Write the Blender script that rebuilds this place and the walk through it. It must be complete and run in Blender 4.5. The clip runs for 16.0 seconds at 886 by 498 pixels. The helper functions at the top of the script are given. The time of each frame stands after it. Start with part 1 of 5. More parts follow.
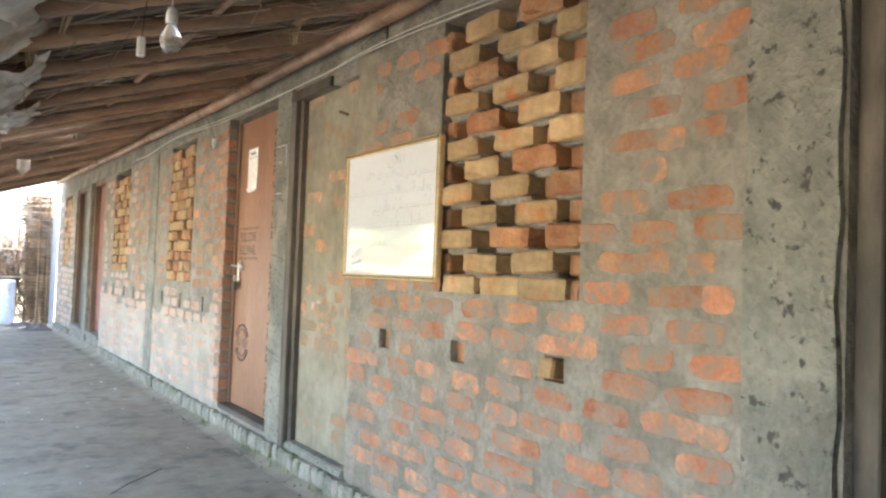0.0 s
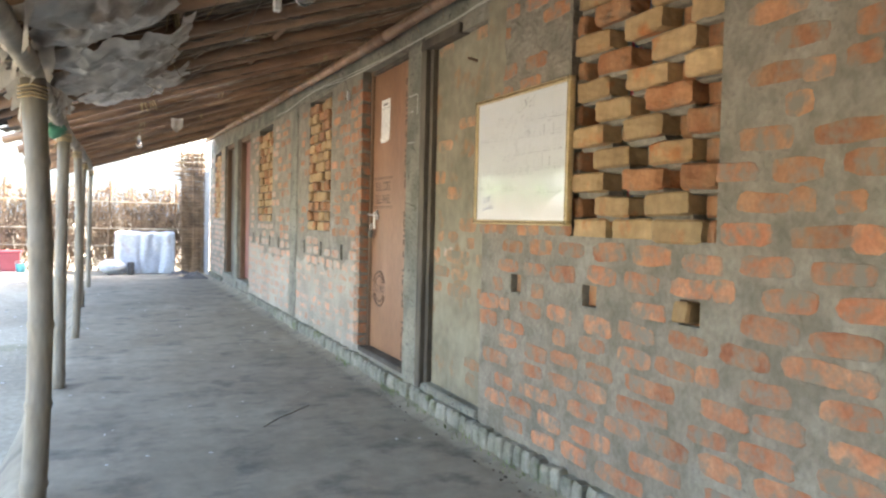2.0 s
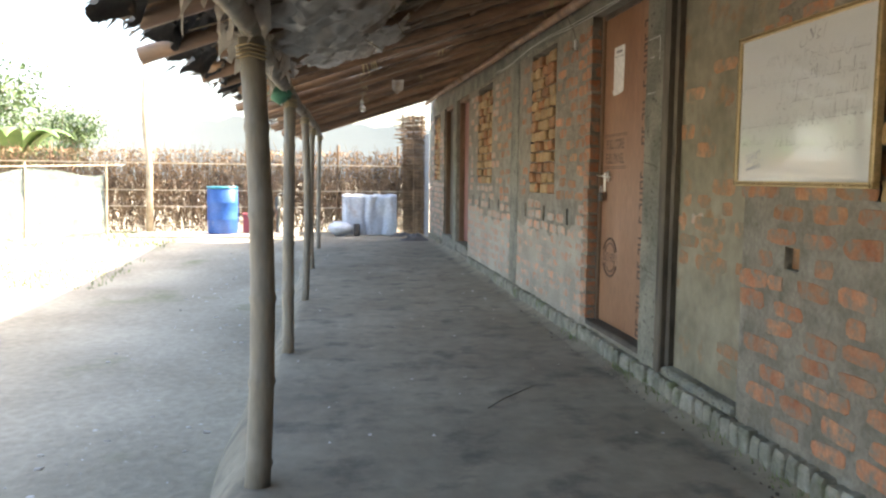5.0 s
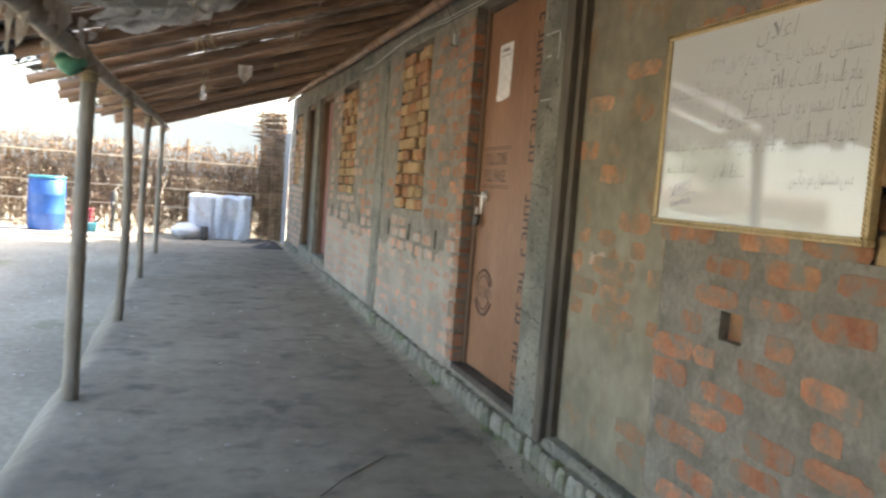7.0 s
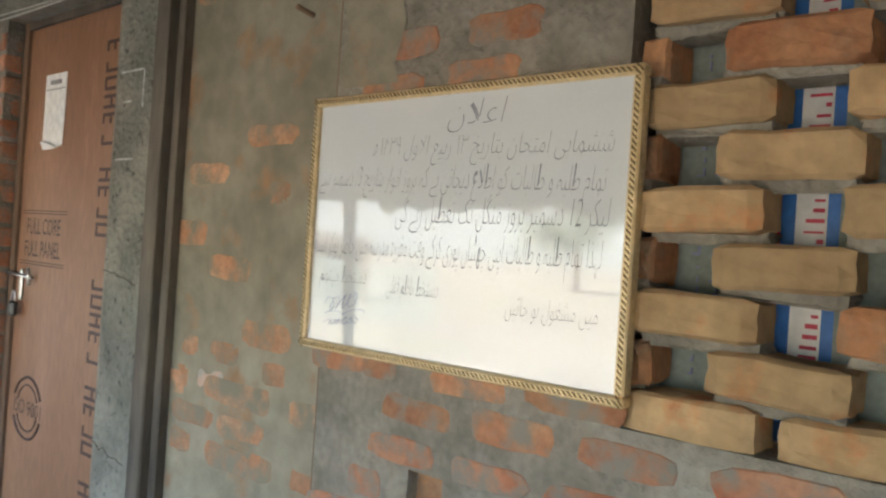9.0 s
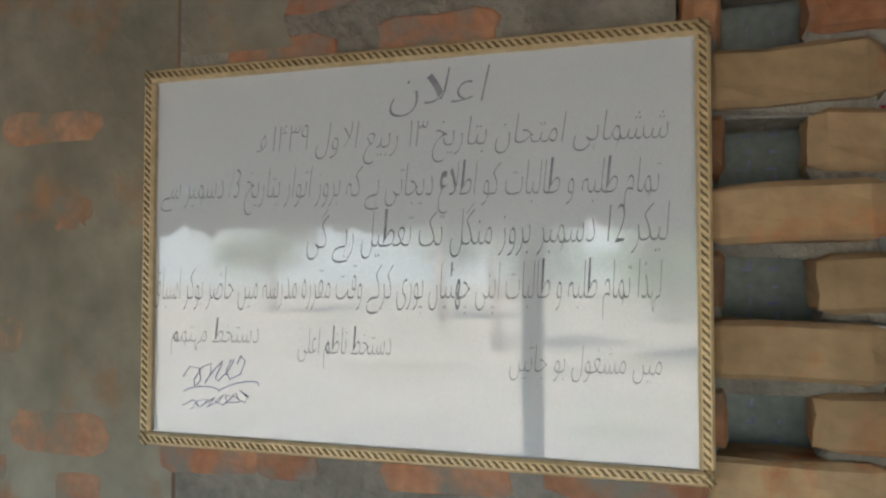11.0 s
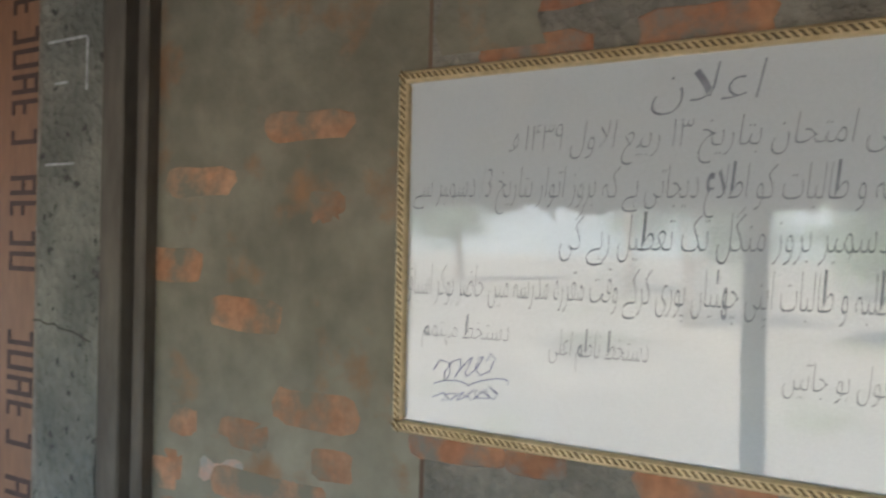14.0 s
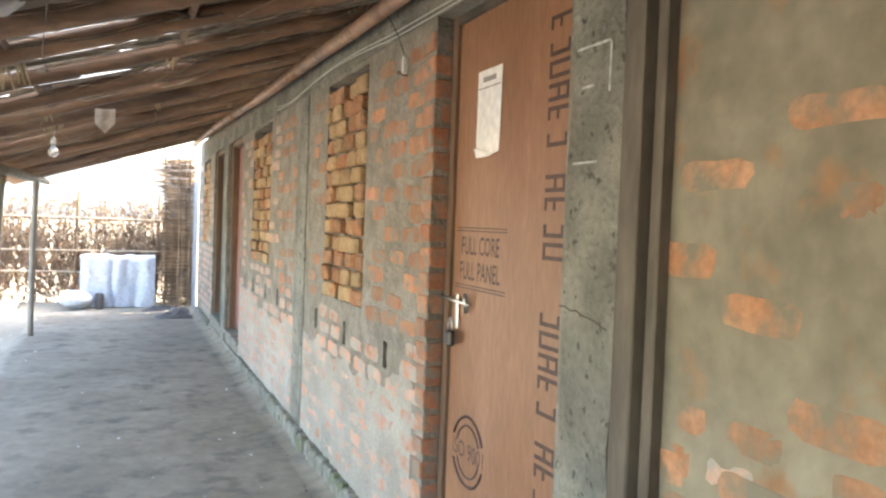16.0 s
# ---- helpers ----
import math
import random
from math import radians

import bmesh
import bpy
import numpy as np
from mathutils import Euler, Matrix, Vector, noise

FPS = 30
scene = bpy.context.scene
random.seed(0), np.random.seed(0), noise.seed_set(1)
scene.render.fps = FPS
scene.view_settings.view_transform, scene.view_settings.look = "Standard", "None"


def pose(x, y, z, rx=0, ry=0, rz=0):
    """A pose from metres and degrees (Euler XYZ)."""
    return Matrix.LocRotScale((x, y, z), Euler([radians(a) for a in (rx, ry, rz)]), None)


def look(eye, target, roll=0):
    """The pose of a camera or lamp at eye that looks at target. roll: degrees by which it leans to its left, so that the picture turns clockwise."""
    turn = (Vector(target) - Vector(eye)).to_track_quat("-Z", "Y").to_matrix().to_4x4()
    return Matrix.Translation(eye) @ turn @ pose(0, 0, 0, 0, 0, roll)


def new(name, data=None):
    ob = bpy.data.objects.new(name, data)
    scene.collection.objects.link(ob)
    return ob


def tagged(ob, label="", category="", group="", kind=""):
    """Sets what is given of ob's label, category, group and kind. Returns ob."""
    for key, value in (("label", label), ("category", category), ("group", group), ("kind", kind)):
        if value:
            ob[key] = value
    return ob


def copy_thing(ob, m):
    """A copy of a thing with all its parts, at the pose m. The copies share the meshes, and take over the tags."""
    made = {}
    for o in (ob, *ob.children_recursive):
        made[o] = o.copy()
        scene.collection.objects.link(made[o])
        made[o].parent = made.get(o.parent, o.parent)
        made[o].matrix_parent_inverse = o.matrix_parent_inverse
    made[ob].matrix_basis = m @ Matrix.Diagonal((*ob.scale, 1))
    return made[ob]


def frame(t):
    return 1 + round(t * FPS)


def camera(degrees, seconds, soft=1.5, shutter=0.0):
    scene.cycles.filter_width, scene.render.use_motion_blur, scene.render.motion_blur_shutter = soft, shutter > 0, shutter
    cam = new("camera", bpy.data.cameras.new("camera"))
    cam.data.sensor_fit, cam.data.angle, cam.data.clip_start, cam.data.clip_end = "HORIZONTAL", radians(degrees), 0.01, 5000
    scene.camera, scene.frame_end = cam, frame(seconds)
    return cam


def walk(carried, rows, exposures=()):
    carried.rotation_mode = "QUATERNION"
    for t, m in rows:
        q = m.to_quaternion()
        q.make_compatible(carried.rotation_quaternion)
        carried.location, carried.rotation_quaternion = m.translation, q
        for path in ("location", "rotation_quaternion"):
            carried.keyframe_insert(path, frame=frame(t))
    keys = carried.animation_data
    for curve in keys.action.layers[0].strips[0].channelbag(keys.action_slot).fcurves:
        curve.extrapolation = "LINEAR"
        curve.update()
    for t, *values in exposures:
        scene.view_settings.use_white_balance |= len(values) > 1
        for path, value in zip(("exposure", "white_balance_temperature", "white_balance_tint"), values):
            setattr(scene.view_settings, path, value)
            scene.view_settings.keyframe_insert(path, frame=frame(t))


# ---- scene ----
cam = camera(58.8, 16.0, soft=2.3, shutter=0.25)
PATH = [
    (0, (0.113, 0.635, 1.14), (1.19, 2.319, 1.208), 2.1),
    (0.5, (0.118, 0.637, 1.139), (1.117, 2.369, 1.196), 2.2),
    (1, (0.112, 0.622, 1.132), (1.082, 2.37, 1.156), 2.3),
    (1.5, (0.111, 0.615, 1.131), (1.026, 2.393, 1.097), 1.9),
    (2, (0.113, 0.614, 1.123), (0.896, 2.453, 1.052), 1.4),
    (2.5, (0.126, 0.642, 1.117), (0.792, 2.526, 1.023), 0.0),
    (3, (0.144, 0.777, 1.109), (0.686, 2.699, 1.001), 0.6),
    (3.5, (0.134, 0.916, 1.114), (0.675, 2.84, 1.039), 1.2),
    (4, (0.108, 0.959, 1.112), (0.602, 2.891, 0.956), 1.5),
    (4.5, (0.117, 0.989, 1.108), (0.507, 2.944, 0.953), 1.2),
    (4.7, (0.13, 1.012, 1.12), (0.392, 2.987, 0.941), 0.6),
    (6.8, (0.36, 1.841, 1.168), (0.854, 3.772, 1.004), 3.4),
    (7, (0.395, 1.959, 1.173), (0.991, 3.863, 1.023), 4.3),
    (7.5, (0.449, 2.198, 1.283), (1.32, 3.997, 1.209), 5.3),
    (8, (0.384, 2.37, 1.327), (1.586, 3.968, 1.318), 3.2),
    (8.5, (0.419, 2.531, 1.331), (1.818, 3.961, 1.322), 3.6),
    (9, (0.559, 2.716, 1.37), (2.081, 4.013, 1.376), 3.8),
    (9.5, (0.649, 2.868, 1.33), (2.255, 4.059, 1.375), 5.1),
    (9.7, (0.676, 2.966, 1.351), (2.342, 4.069, 1.444), 4.0),
    (12, (0.751, 3.458, 1.386), (2.702, 3.896, 1.406), 0.7),
    (12.5, (0.733, 3.472, 1.386), (2.69, 3.884, 1.435), 1.0),
    (13, (0.702, 3.512, 1.381), (2.652, 3.946, 1.469), 1.2),
    (13.5, (0.739, 3.427, 1.399), (2.57, 4.228, 1.461), 2.6),
    (14, (0.715, 3.482, 1.432), (2.431, 4.509, 1.422), 1.2),
    (14.5, (0.725, 3.486, 1.419), (2.183, 4.854, 1.365), 1.2),
    (15, (0.726, 3.5, 1.43), (1.952, 5.078, 1.347), 0.1),
    (15.5, (0.739, 3.51, 1.435), (1.674, 5.276, 1.366), 1.5),
    (16, (0.756, 3.501, 1.433), (1.517, 5.349, 1.372), 2.1),
]
EXPOSURES = [(0, 4.12, 6650, 10), (1.2, 3.98, 6700, 10), (2.2, 3.6, 6850, 10), (3.5, 3.18, 7050, 10), (4.7, 2.78, 7100, 10), (6.9, 2.9, 7000, 10), (7.5, 3.25, 6700, 10), (8.5, 3.35, 6350, 10),
             (9.7, 3.02, 6050, 10), (12.0, 2.6, 5700, 10), (13.3, 2.65, 5700, 10), (14.5, 2.82, 5950, 10), (15.4, 3.58, 6550, 10), (16.0, 3.82, 6750, 10)]
walk(cam, [(t, look(eye, target, roll)) for t, eye, target, roll in PATH], EXPOSURES)

# ---------------- world and sun ----------------
world = bpy.data.worlds.new("sky")
scene.world = world
world.use_nodes = True
wn = world.node_tree
sky = wn.nodes.new("ShaderNodeTexSky")
sky.sky_type, sky.sun_disc = "NISHITA", False
sky.sun_elevation, sky.sun_rotation = radians(39), radians(82)
sky.dust_density, sky.air_density = 4.0, 1.0
wn.links.new(sky.outputs[0], wn.nodes["Background"].inputs[0])
wn.nodes["Background"].inputs[1].default_value = 0.15
sun_data = bpy.data.lights.new("sun", "SUN")
sun_data.energy, sun_data.angle, sun_data.color = 4.0, radians(0.6), (1.0, 0.94, 0.85)
sun = new("sun", sun_data)
sun.matrix_world = look((12, 1.7, 10.2), (0, 0, 0.0))


# ---------------- materials ----------------
def material(name, c1, c2, scale=4.0, rough=0.85, bump=0.3, fine=60.0, stain=None, stain_scale=1.3, stain_edge=(0.55, 0.68),
             metal=0.0, stretch=(1, 1, 1), per_object=0.0, per_island=0.0, distance=0.004, trans=0.0, alpha=1.0):
    m = bpy.data.materials.new(name)
    m.use_nodes = True
    nt = m.node_tree
    N, L = nt.nodes, nt.links
    b = N["Principled BSDF"]
    geo = N.new("ShaderNodeNewGeometry")
    mp = N.new("ShaderNodeMapping")
    mp.inputs["Scale"].default_value = stretch
    L.new(geo.outputs["Position"], mp.inputs[0])
    n1, n2 = N.new("ShaderNodeTexNoise"), N.new("ShaderNodeTexNoise")
    n1.inputs["Scale"].default_value, n1.inputs["Detail"].default_value = scale, 6
    n2.inputs["Scale"].default_value, n2.inputs["Detail"].default_value = fine, 4
    L.new(mp.outputs[0], n1.inputs[0]), L.new(mp.outputs[0], n2.inputs[0])
    r1 = N.new("ShaderNodeValToRGB")
    r1.color_ramp.elements[0].position, r1.color_ramp.elements[1].position = 0.36, 0.64
    r1.color_ramp.elements[0].color, r1.color_ramp.elements[1].color = (*c1, 1), (*c2, 1)
    L.new(n1.outputs["Fac"], r1.inputs[0])
    col = r1.outputs[0]
    if stain:
        n3 = N.new("ShaderNodeTexNoise")
        n3.inputs["Scale"].default_value, n3.inputs["Detail"].default_value = stain_scale, 7
        n3.inputs["Roughness"].default_value = 0.62
        L.new(mp.outputs[0], n3.inputs[0])
        r3 = N.new("ShaderNodeMapRange")
        r3.inputs[1].default_value, r3.inputs[2].default_value = stain_edge
        L.new(n3.outputs["Fac"], r3.inputs[0])
        mx = N.new("ShaderNodeMixRGB")
        mx.inputs[2].default_value = (*stain, 1)
        L.new(r3.outputs[0], mx.inputs[0]), L.new(col, mx.inputs[1])
        col = mx.outputs[0]
    hs = N.new("ShaderNodeHueSaturation")
    mr = N.new("ShaderNodeMapRange")
    mr.inputs[1].default_value, mr.inputs[2].default_value = 0.3, 0.7
    mr.inputs[3].default_value, mr.inputs[4].default_value = 0.85, 1.13
    L.new(n2.outputs["Fac"], mr.inputs[0])
    val = mr.outputs[0]
    for amount, src in ((per_object, ("ShaderNodeObjectInfo", "Random")), (per_island, ("ShaderNodeNewGeometry", "Random Per Island"))):
        if amount:
            oi = N.new(src[0])
            m2 = N.new("ShaderNodeMapRange")
            m2.inputs[3].default_value, m2.inputs[4].default_value = 1 - amount, 1 + amount
            L.new(oi.outputs[src[1]], m2.inputs[0])
            mu = N.new("ShaderNodeMath")
            mu.operation = "MULTIPLY"
            L.new(val, mu.inputs[0]), L.new(m2.outputs[0], mu.inputs[1])
            val = mu.outputs[0]
    L.new(val, hs.inputs["Value"]), L.new(col, hs.inputs["Color"])
    L.new(hs.outputs[0], b.inputs["Base Color"])
    b.inputs["Roughness"].default_value, b.inputs["Metallic"].default_value = rough, metal
    b.inputs["Transmission Weight"].default_value, b.inputs["Alpha"].default_value = trans, alpha
    if bump:
        bp = N.new("ShaderNodeBump")
        bp.inputs["Strength"].default_value, bp.inputs["Distance"].default_value = bump, distance
        ad = N.new("ShaderNodeMath")
        ad.operation = "ADD"
        L.new(n1.outputs["Fac"], ad.inputs[0]), L.new(n2.outputs["Fac"], ad.inputs[1])
        L.new(ad.outputs[0], bp.inputs["Height"]), L.new(bp.outputs[0], b.inputs["Normal"])
    return m


def smeared(name, c1, c2, cement1, cement2, edge=(0.49, 0.64), scale=14.0):
    """Brick with mortar wiped over it in patches."""
    m = material(name, c1, c2, 7.0, 0.9, 0.7, 60.0, per_object=0.25)
    nt = m.node_tree
    N, L = nt.nodes, nt.links
    hs = [n for n in N if n.type == "HUE_SAT"][0]
    b = N["Principled BSDF"]
    geo = N.new("ShaderNodeNewGeometry")
    n = N.new("ShaderNodeTexNoise")
    n.inputs["Scale"].default_value, n.inputs["Detail"].default_value, n.inputs["Roughness"].default_value = scale, 5, 0.6
    L.new(geo.outputs["Position"], n.inputs[0])
    mr = N.new("ShaderNodeMapRange")
    mr.inputs[1].default_value, mr.inputs[2].default_value = edge
    L.new(n.outputs["Fac"], mr.inputs[0])
    n2 = N.new("ShaderNodeTexNoise")
    n2.inputs["Scale"].default_value, n2.inputs["Detail"].default_value = 5.0, 6
    L.new(geo.outputs["Position"], n2.inputs[0])
    mc = N.new("ShaderNodeMixRGB")
    mc.inputs[1].default_value, mc.inputs[2].default_value = (*cement1, 1), (*cement2, 1)
    L.new(n2.outputs["Fac"], mc.inputs[0])
    mx = N.new("ShaderNodeMixRGB")
    L.new(mr.outputs[0], mx.inputs[0]), L.new(hs.outputs[0], mx.inputs[1]), L.new(mc.outputs[0], mx.inputs[2])
    L.new(mx.outputs[0], b.inputs["Base Color"])
    return m


CEMENT_A, CEMENT_B = (0.182, 0.162, 0.128), (0.268, 0.24, 0.194)
M = {}
M["mortar"] = material("cement_mortar", CEMENT_A, CEMENT_B, 9.0, 0.92, 0.9, 45, (0.32, 0.295, 0.25), 2.2, distance=0.016)
M["limed"] = material("limed_mortar", (0.30, 0.268, 0.222), (0.40, 0.365, 0.31), 3.0, 0.92, 0.6, 70, (0.24, 0.23, 0.19), 1.6)
M["render"] = material("cement_render", (0.20, 0.177, 0.125), (0.30, 0.266, 0.195), 2.6, 0.9, 0.8, 16, (0.31, 0.175, 0.09), 4.5, (0.57, 0.70), distance=0.012)
M["concrete"] = material("rough_concrete", (0.15, 0.146, 0.12), (0.27, 0.258, 0.21), 4.0, 0.92, 1.0, 44, (0.075, 0.07, 0.058), 24.0, (0.585, 0.64), distance=0.02)
M["brick_wall"] = smeared("smeared_brick", (0.36, 0.135, 0.068), (0.45, 0.225, 0.13), CEMENT_A, CEMENT_B, (0.43, 0.63), 17.0)
M["brick_faint"] = smeared("heavily_smeared_brick", (0.33, 0.135, 0.066), (0.42, 0.215, 0.115), CEMENT_A, CEMENT_B, (0.45, 0.62), 12.0)
M["brick_infill"] = smeared("infill_brick", (0.36, 0.17, 0.085), (0.43, 0.24, 0.14), (0.19, 0.168, 0.12), (0.25, 0.222, 0.16), (0.43, 0.60), 9.0)
M["brick_limed"] = smeared("limed_brick", (0.50, 0.22, 0.13), (0.56, 0.32, 0.22), (0.32, 0.288, 0.24), (0.41, 0.375, 0.32), (0.38, 0.60))
M["brick_raw"] = material("raw_brick", (0.31, 0.20, 0.10), (0.43, 0.295, 0.155), 5.0, 0.92, 0.8, 32, (0.42, 0.15, 0.05), 6.0, (0.56, 0.70), per_object=0.2, distance=0.005)
M["brick_red"] = material("fired_brick", (0.30, 0.125, 0.055), (0.40, 0.205, 0.10), 7.0, 0.92, 0.8, 60, (0.24, 0.16, 0.10), 9.0, (0.5, 0.66), per_object=0.2, distance=0.005)
M["plinth"] = material("weathered_plinth_brick", (0.17, 0.165, 0.125), (0.31, 0.285, 0.235), 9.0, 0.92, 0.7, 60, (0.14, 0.15, 0.08), 6.0, (0.55, 0.66), per_object=0.15)
M["mud"] = material("packed_mud", (0.225, 0.19, 0.14), (0.305, 0.262, 0.198), 1.1, 0.95, 0.6, 9, (0.115, 0.10, 0.08), 3.4, (0.52, 0.72), distance=0.014)
M["earth"] = material("bare_earth", (0.275, 0.24, 0.178), (0.39, 0.345, 0.262), 0.7, 0.95, 0.7, 16, (0.16, 0.17, 0.08), 0.4, (0.56, 0.66), distance=0.02)
M["bamboo"] = material("weathered_bamboo", (0.19, 0.165, 0.13), (0.30, 0.265, 0.21), 6.0, 0.6, 0.25, 50, (0.15, 0.13, 0.10), 5.0, (0.56, 0.7), stretch=(1, 1, 0.25), per_object=0.12)
M["bamboo_roof"] = material("brown_roof_bamboo", (0.175, 0.10, 0.062), (0.36, 0.22, 0.135), 5.0, 0.5, 0.3, 50, (0.12, 0.075, 0.05), 4.0, (0.52, 0.7), stretch=(0.3, 1, 1), per_object=0.3)
M["stick"] = material("roof_sticks", (0.16, 0.125, 0.095), (0.34, 0.28, 0.21), 8.0, 0.85, 0.3, 60, per_island=0.4)
M["thatch"] = material("grey_thatch", (0.12, 0.098, 0.076), (0.24, 0.198, 0.15), 6.0, 0.95, 0.8, 40, stretch=(0.2, 1, 1))
M["plastic"] = material("dirty_plastic_sheet", (0.42, 0.39, 0.35), (0.72, 0.69, 0.64), 7.0, 0.5, 0.6, 25, (0.20, 0.13, 0.08), 4.5, (0.53, 0.63))
# Translucent layer added above the thatch to brighten slits and stop sunbeams.
M["cover"] = material("added_milky_diffuser", (0.62, 0.64, 0.66), (0.74, 0.75, 0.75), 2.0, 0.5, 0.1, 20)
ct = M["cover"].node_tree
tl, ms = ct.nodes.new("ShaderNodeBsdfTranslucent"), ct.nodes.new("ShaderNodeMixShader")
tl.inputs[0].default_value, ms.inputs[0].default_value = (0.66, 0.68, 0.70, 1), 0.24
ct.links.new(ct.nodes["Principled BSDF"].outputs[0], ms.inputs[1]), ct.links.new(tl.outputs[0], ms.inputs[2])
ct.links.new(ms.outputs[0], ct.nodes["Material Output"].inputs[0])
pt = M["plastic"].node_tree
tl, ms = pt.nodes.new("ShaderNodeBsdfTranslucent"), pt.nodes.new("ShaderNodeMixShader")
tl.inputs[0].default_value, ms.inputs[0].default_value = (0.72, 0.69, 0.64, 1), 0.35
pt.links.new(pt.nodes["Principled BSDF"].outputs[0], ms.inputs[1]), pt.links.new(tl.outputs[0], ms.inputs[2])
pt.links.new(ms.outputs[0], pt.nodes["Material Output"].inputs[0])
M["plywood"] = material("red_brown_plywood", (0.225, 0.105, 0.052), (0.29, 0.147, 0.078), 3.0, 0.45, 0.12, 45, (0.38, 0.20, 0.13), 1.7, (0.55, 0.72), stretch=(1, 1, 0.3))
M["print"] = material("dark_print_ink", (0.05, 0.026, 0.02), (0.075, 0.04, 0.03), 20, 0.6, 0.0)
M["dark_wood"] = material("dark_old_wood", (0.045, 0.036, 0.028), (0.10, 0.08, 0.06), 5.0, 0.8, 0.5, 50, stretch=(1, 1, 0.15))
M["jamb_wood"] = material("grey_stained_jamb", (0.075, 0.062, 0.048), (0.165, 0.138, 0.106), 6.0, 0.85, 0.6, 40, (0.04, 0.035, 0.03), 5.0, (0.5, 0.62), stretch=(1, 1, 0.3))
M["brown_wood"] = material("brown_frame_wood", (0.13, 0.075, 0.045), (0.21, 0.13, 0.08), 5.0, 0.75, 0.4, 50, stretch=(1, 1, 0.15))
M["red_door"] = material("faded_red_door", (0.20, 0.07, 0.055), (0.29, 0.115, 0.09), 4.0, 0.6, 0.2, 40)
M["board"] = material("glossy_whiteboard", (0.63, 0.64, 0.65), (0.66, 0.67, 0.68), 3.0, 0.03, 0.0, 900)
M["board"].node_tree.nodes["Principled BSDF"].inputs["IOR"].default_value = 1.9
M["gold"] = material("pale_gold_moulding", (0.58, 0.43, 0.22), (0.66, 0.51, 0.29), 20, 0.38, 0.1, 80, metal=0.2)
M["rope"] = material("dark_gold_rope", (0.13, 0.08, 0.03), (0.21, 0.135, 0.05), 40, 0.35, 0.1, 80, metal=0.5)
M["marker"] = material("grey_marker_ink", (0.19, 0.19, 0.22), (0.25, 0.25, 0.28), 30, 0.4, 0.0)
M["blue_ink"] = material("blue_stamp_ink", (0.20, 0.22, 0.42), (0.28, 0.30, 0.48), 30, 0.4, 0.0)
M["paper"] = material("white_paper", (0.70, 0.68, 0.66), (0.76, 0.74, 0.72), 8, 0.8, 0.15, 30)
M["grey_ink"] = material("grey_print", (0.22, 0.2, 0.2), (0.28, 0.26, 0.25), 30, 0.8, 0.0)
M["steel"] = material("worn_steel", (0.55, 0.54, 0.52), (0.70, 0.69, 0.67), 20, 0.3, 0.1, 60, metal=0.95)
M["black_iron"] = material("dark_padlock", (0.05, 0.05, 0.05), (0.09, 0.085, 0.08), 20, 0.4, 0.1, 60, metal=0.7)
M["glass"] = material("bulb_glass", (0.95, 0.95, 0.95), (0.97, 0.97, 0.97), 2, 0.03, 0.0, trans=0.9)
M["white_plastic"] = material("white_plastic", (0.70, 0.69, 0.66), (0.76, 0.75, 0.72), 8, 0.45, 0.05)
M["wire"] = material("grey_cable", (0.45, 0.43, 0.38), (0.55, 0.53, 0.47), 20, 0.6, 0.0)
M["string"] = material("dark_string", (0.07, 0.055, 0.04), (0.12, 0.09, 0.06), 20, 0.8, 0.0)
M["straw"] = material("dry_straw", (0.30, 0.23, 0.13), (0.42, 0.34, 0.2), 12, 0.9, 0.2, per_island=0.3)
M["chalk"] = material("chalk_lines", (0.36, 0.36, 0.34), (0.5, 0.5, 0.48), 60, 0.95, 0.0)
M["tin"] = material("pale_tin_sheet", (0.30, 0.32, 0.34), (0.38, 0.40, 0.42), 4, 0.5, 0.1, 30, (0.40, 0.36, 0.32), 3.0)
M["tarp"] = material("white_tarpaulin", (0.52, 0.57, 0.66), (0.66, 0.69, 0.75), 3.0, 0.5, 0.25, 20, (0.50, 0.45, 0.46), 3.0, (0.6, 0.72))
M["brush"] = material("brown_brushwood", (0.15, 0.10, 0.062), (0.30, 0.20, 0.125), 5.0, 0.95, 0.3, 40, per_island=0.4)
M["dead_leaf"] = material("dry_leaves", (0.22, 0.13, 0.07), (0.36, 0.24, 0.14), 3.0, 0.9, 0.1, 30, per_island=0.4)
M["rail"] = material("pale_bamboo_rail", (0.34, 0.27, 0.18), (0.46, 0.38, 0.27), 6.0, 0.6, 0.2, 40)
M["blue_drum"] = material("blue_plastic_drum", (0.02, 0.085, 0.30), (0.035, 0.12, 0.38), 4, 0.4, 0.1, 30, (0.15, 0.2, 0.36), 3.0, (0.62, 0.72))
M["maroon"] = material("maroon_box", (0.28, 0.05, 0.06), (0.34, 0.07, 0.08), 5, 0.5, 0.1)
M["teal"] = material("teal_bucket", (0.03, 0.20, 0.26), (0.05, 0.25, 0.31), 5, 0.4, 0.1)
M["pump"] = material("green_pump_paint", (0.05, 0.20, 0.13), (0.08, 0.26, 0.17), 8, 0.5, 0.2)
M["dark_iron"] = material("weathered_iron", (0.05, 0.055, 0.05), (0.10, 0.10, 0.09), 8, 0.6, 0.2)
M["slab"] = material("pale_slab", (0.36, 0.31, 0.28), (0.46, 0.40, 0.36), 4, 0.9, 0.4)
M["leaf"] = material("tree_leaves", (0.045, 0.085, 0.03), (0.10, 0.15, 0.06), 1.0, 0.7, 0.0, 10, per_island=0.35)
M["banana"] = material("banana_leaf", (0.08, 0.16, 0.04), (0.15, 0.24, 0.07), 2.0, 0.5, 0.1, 30, per_island=0.25)
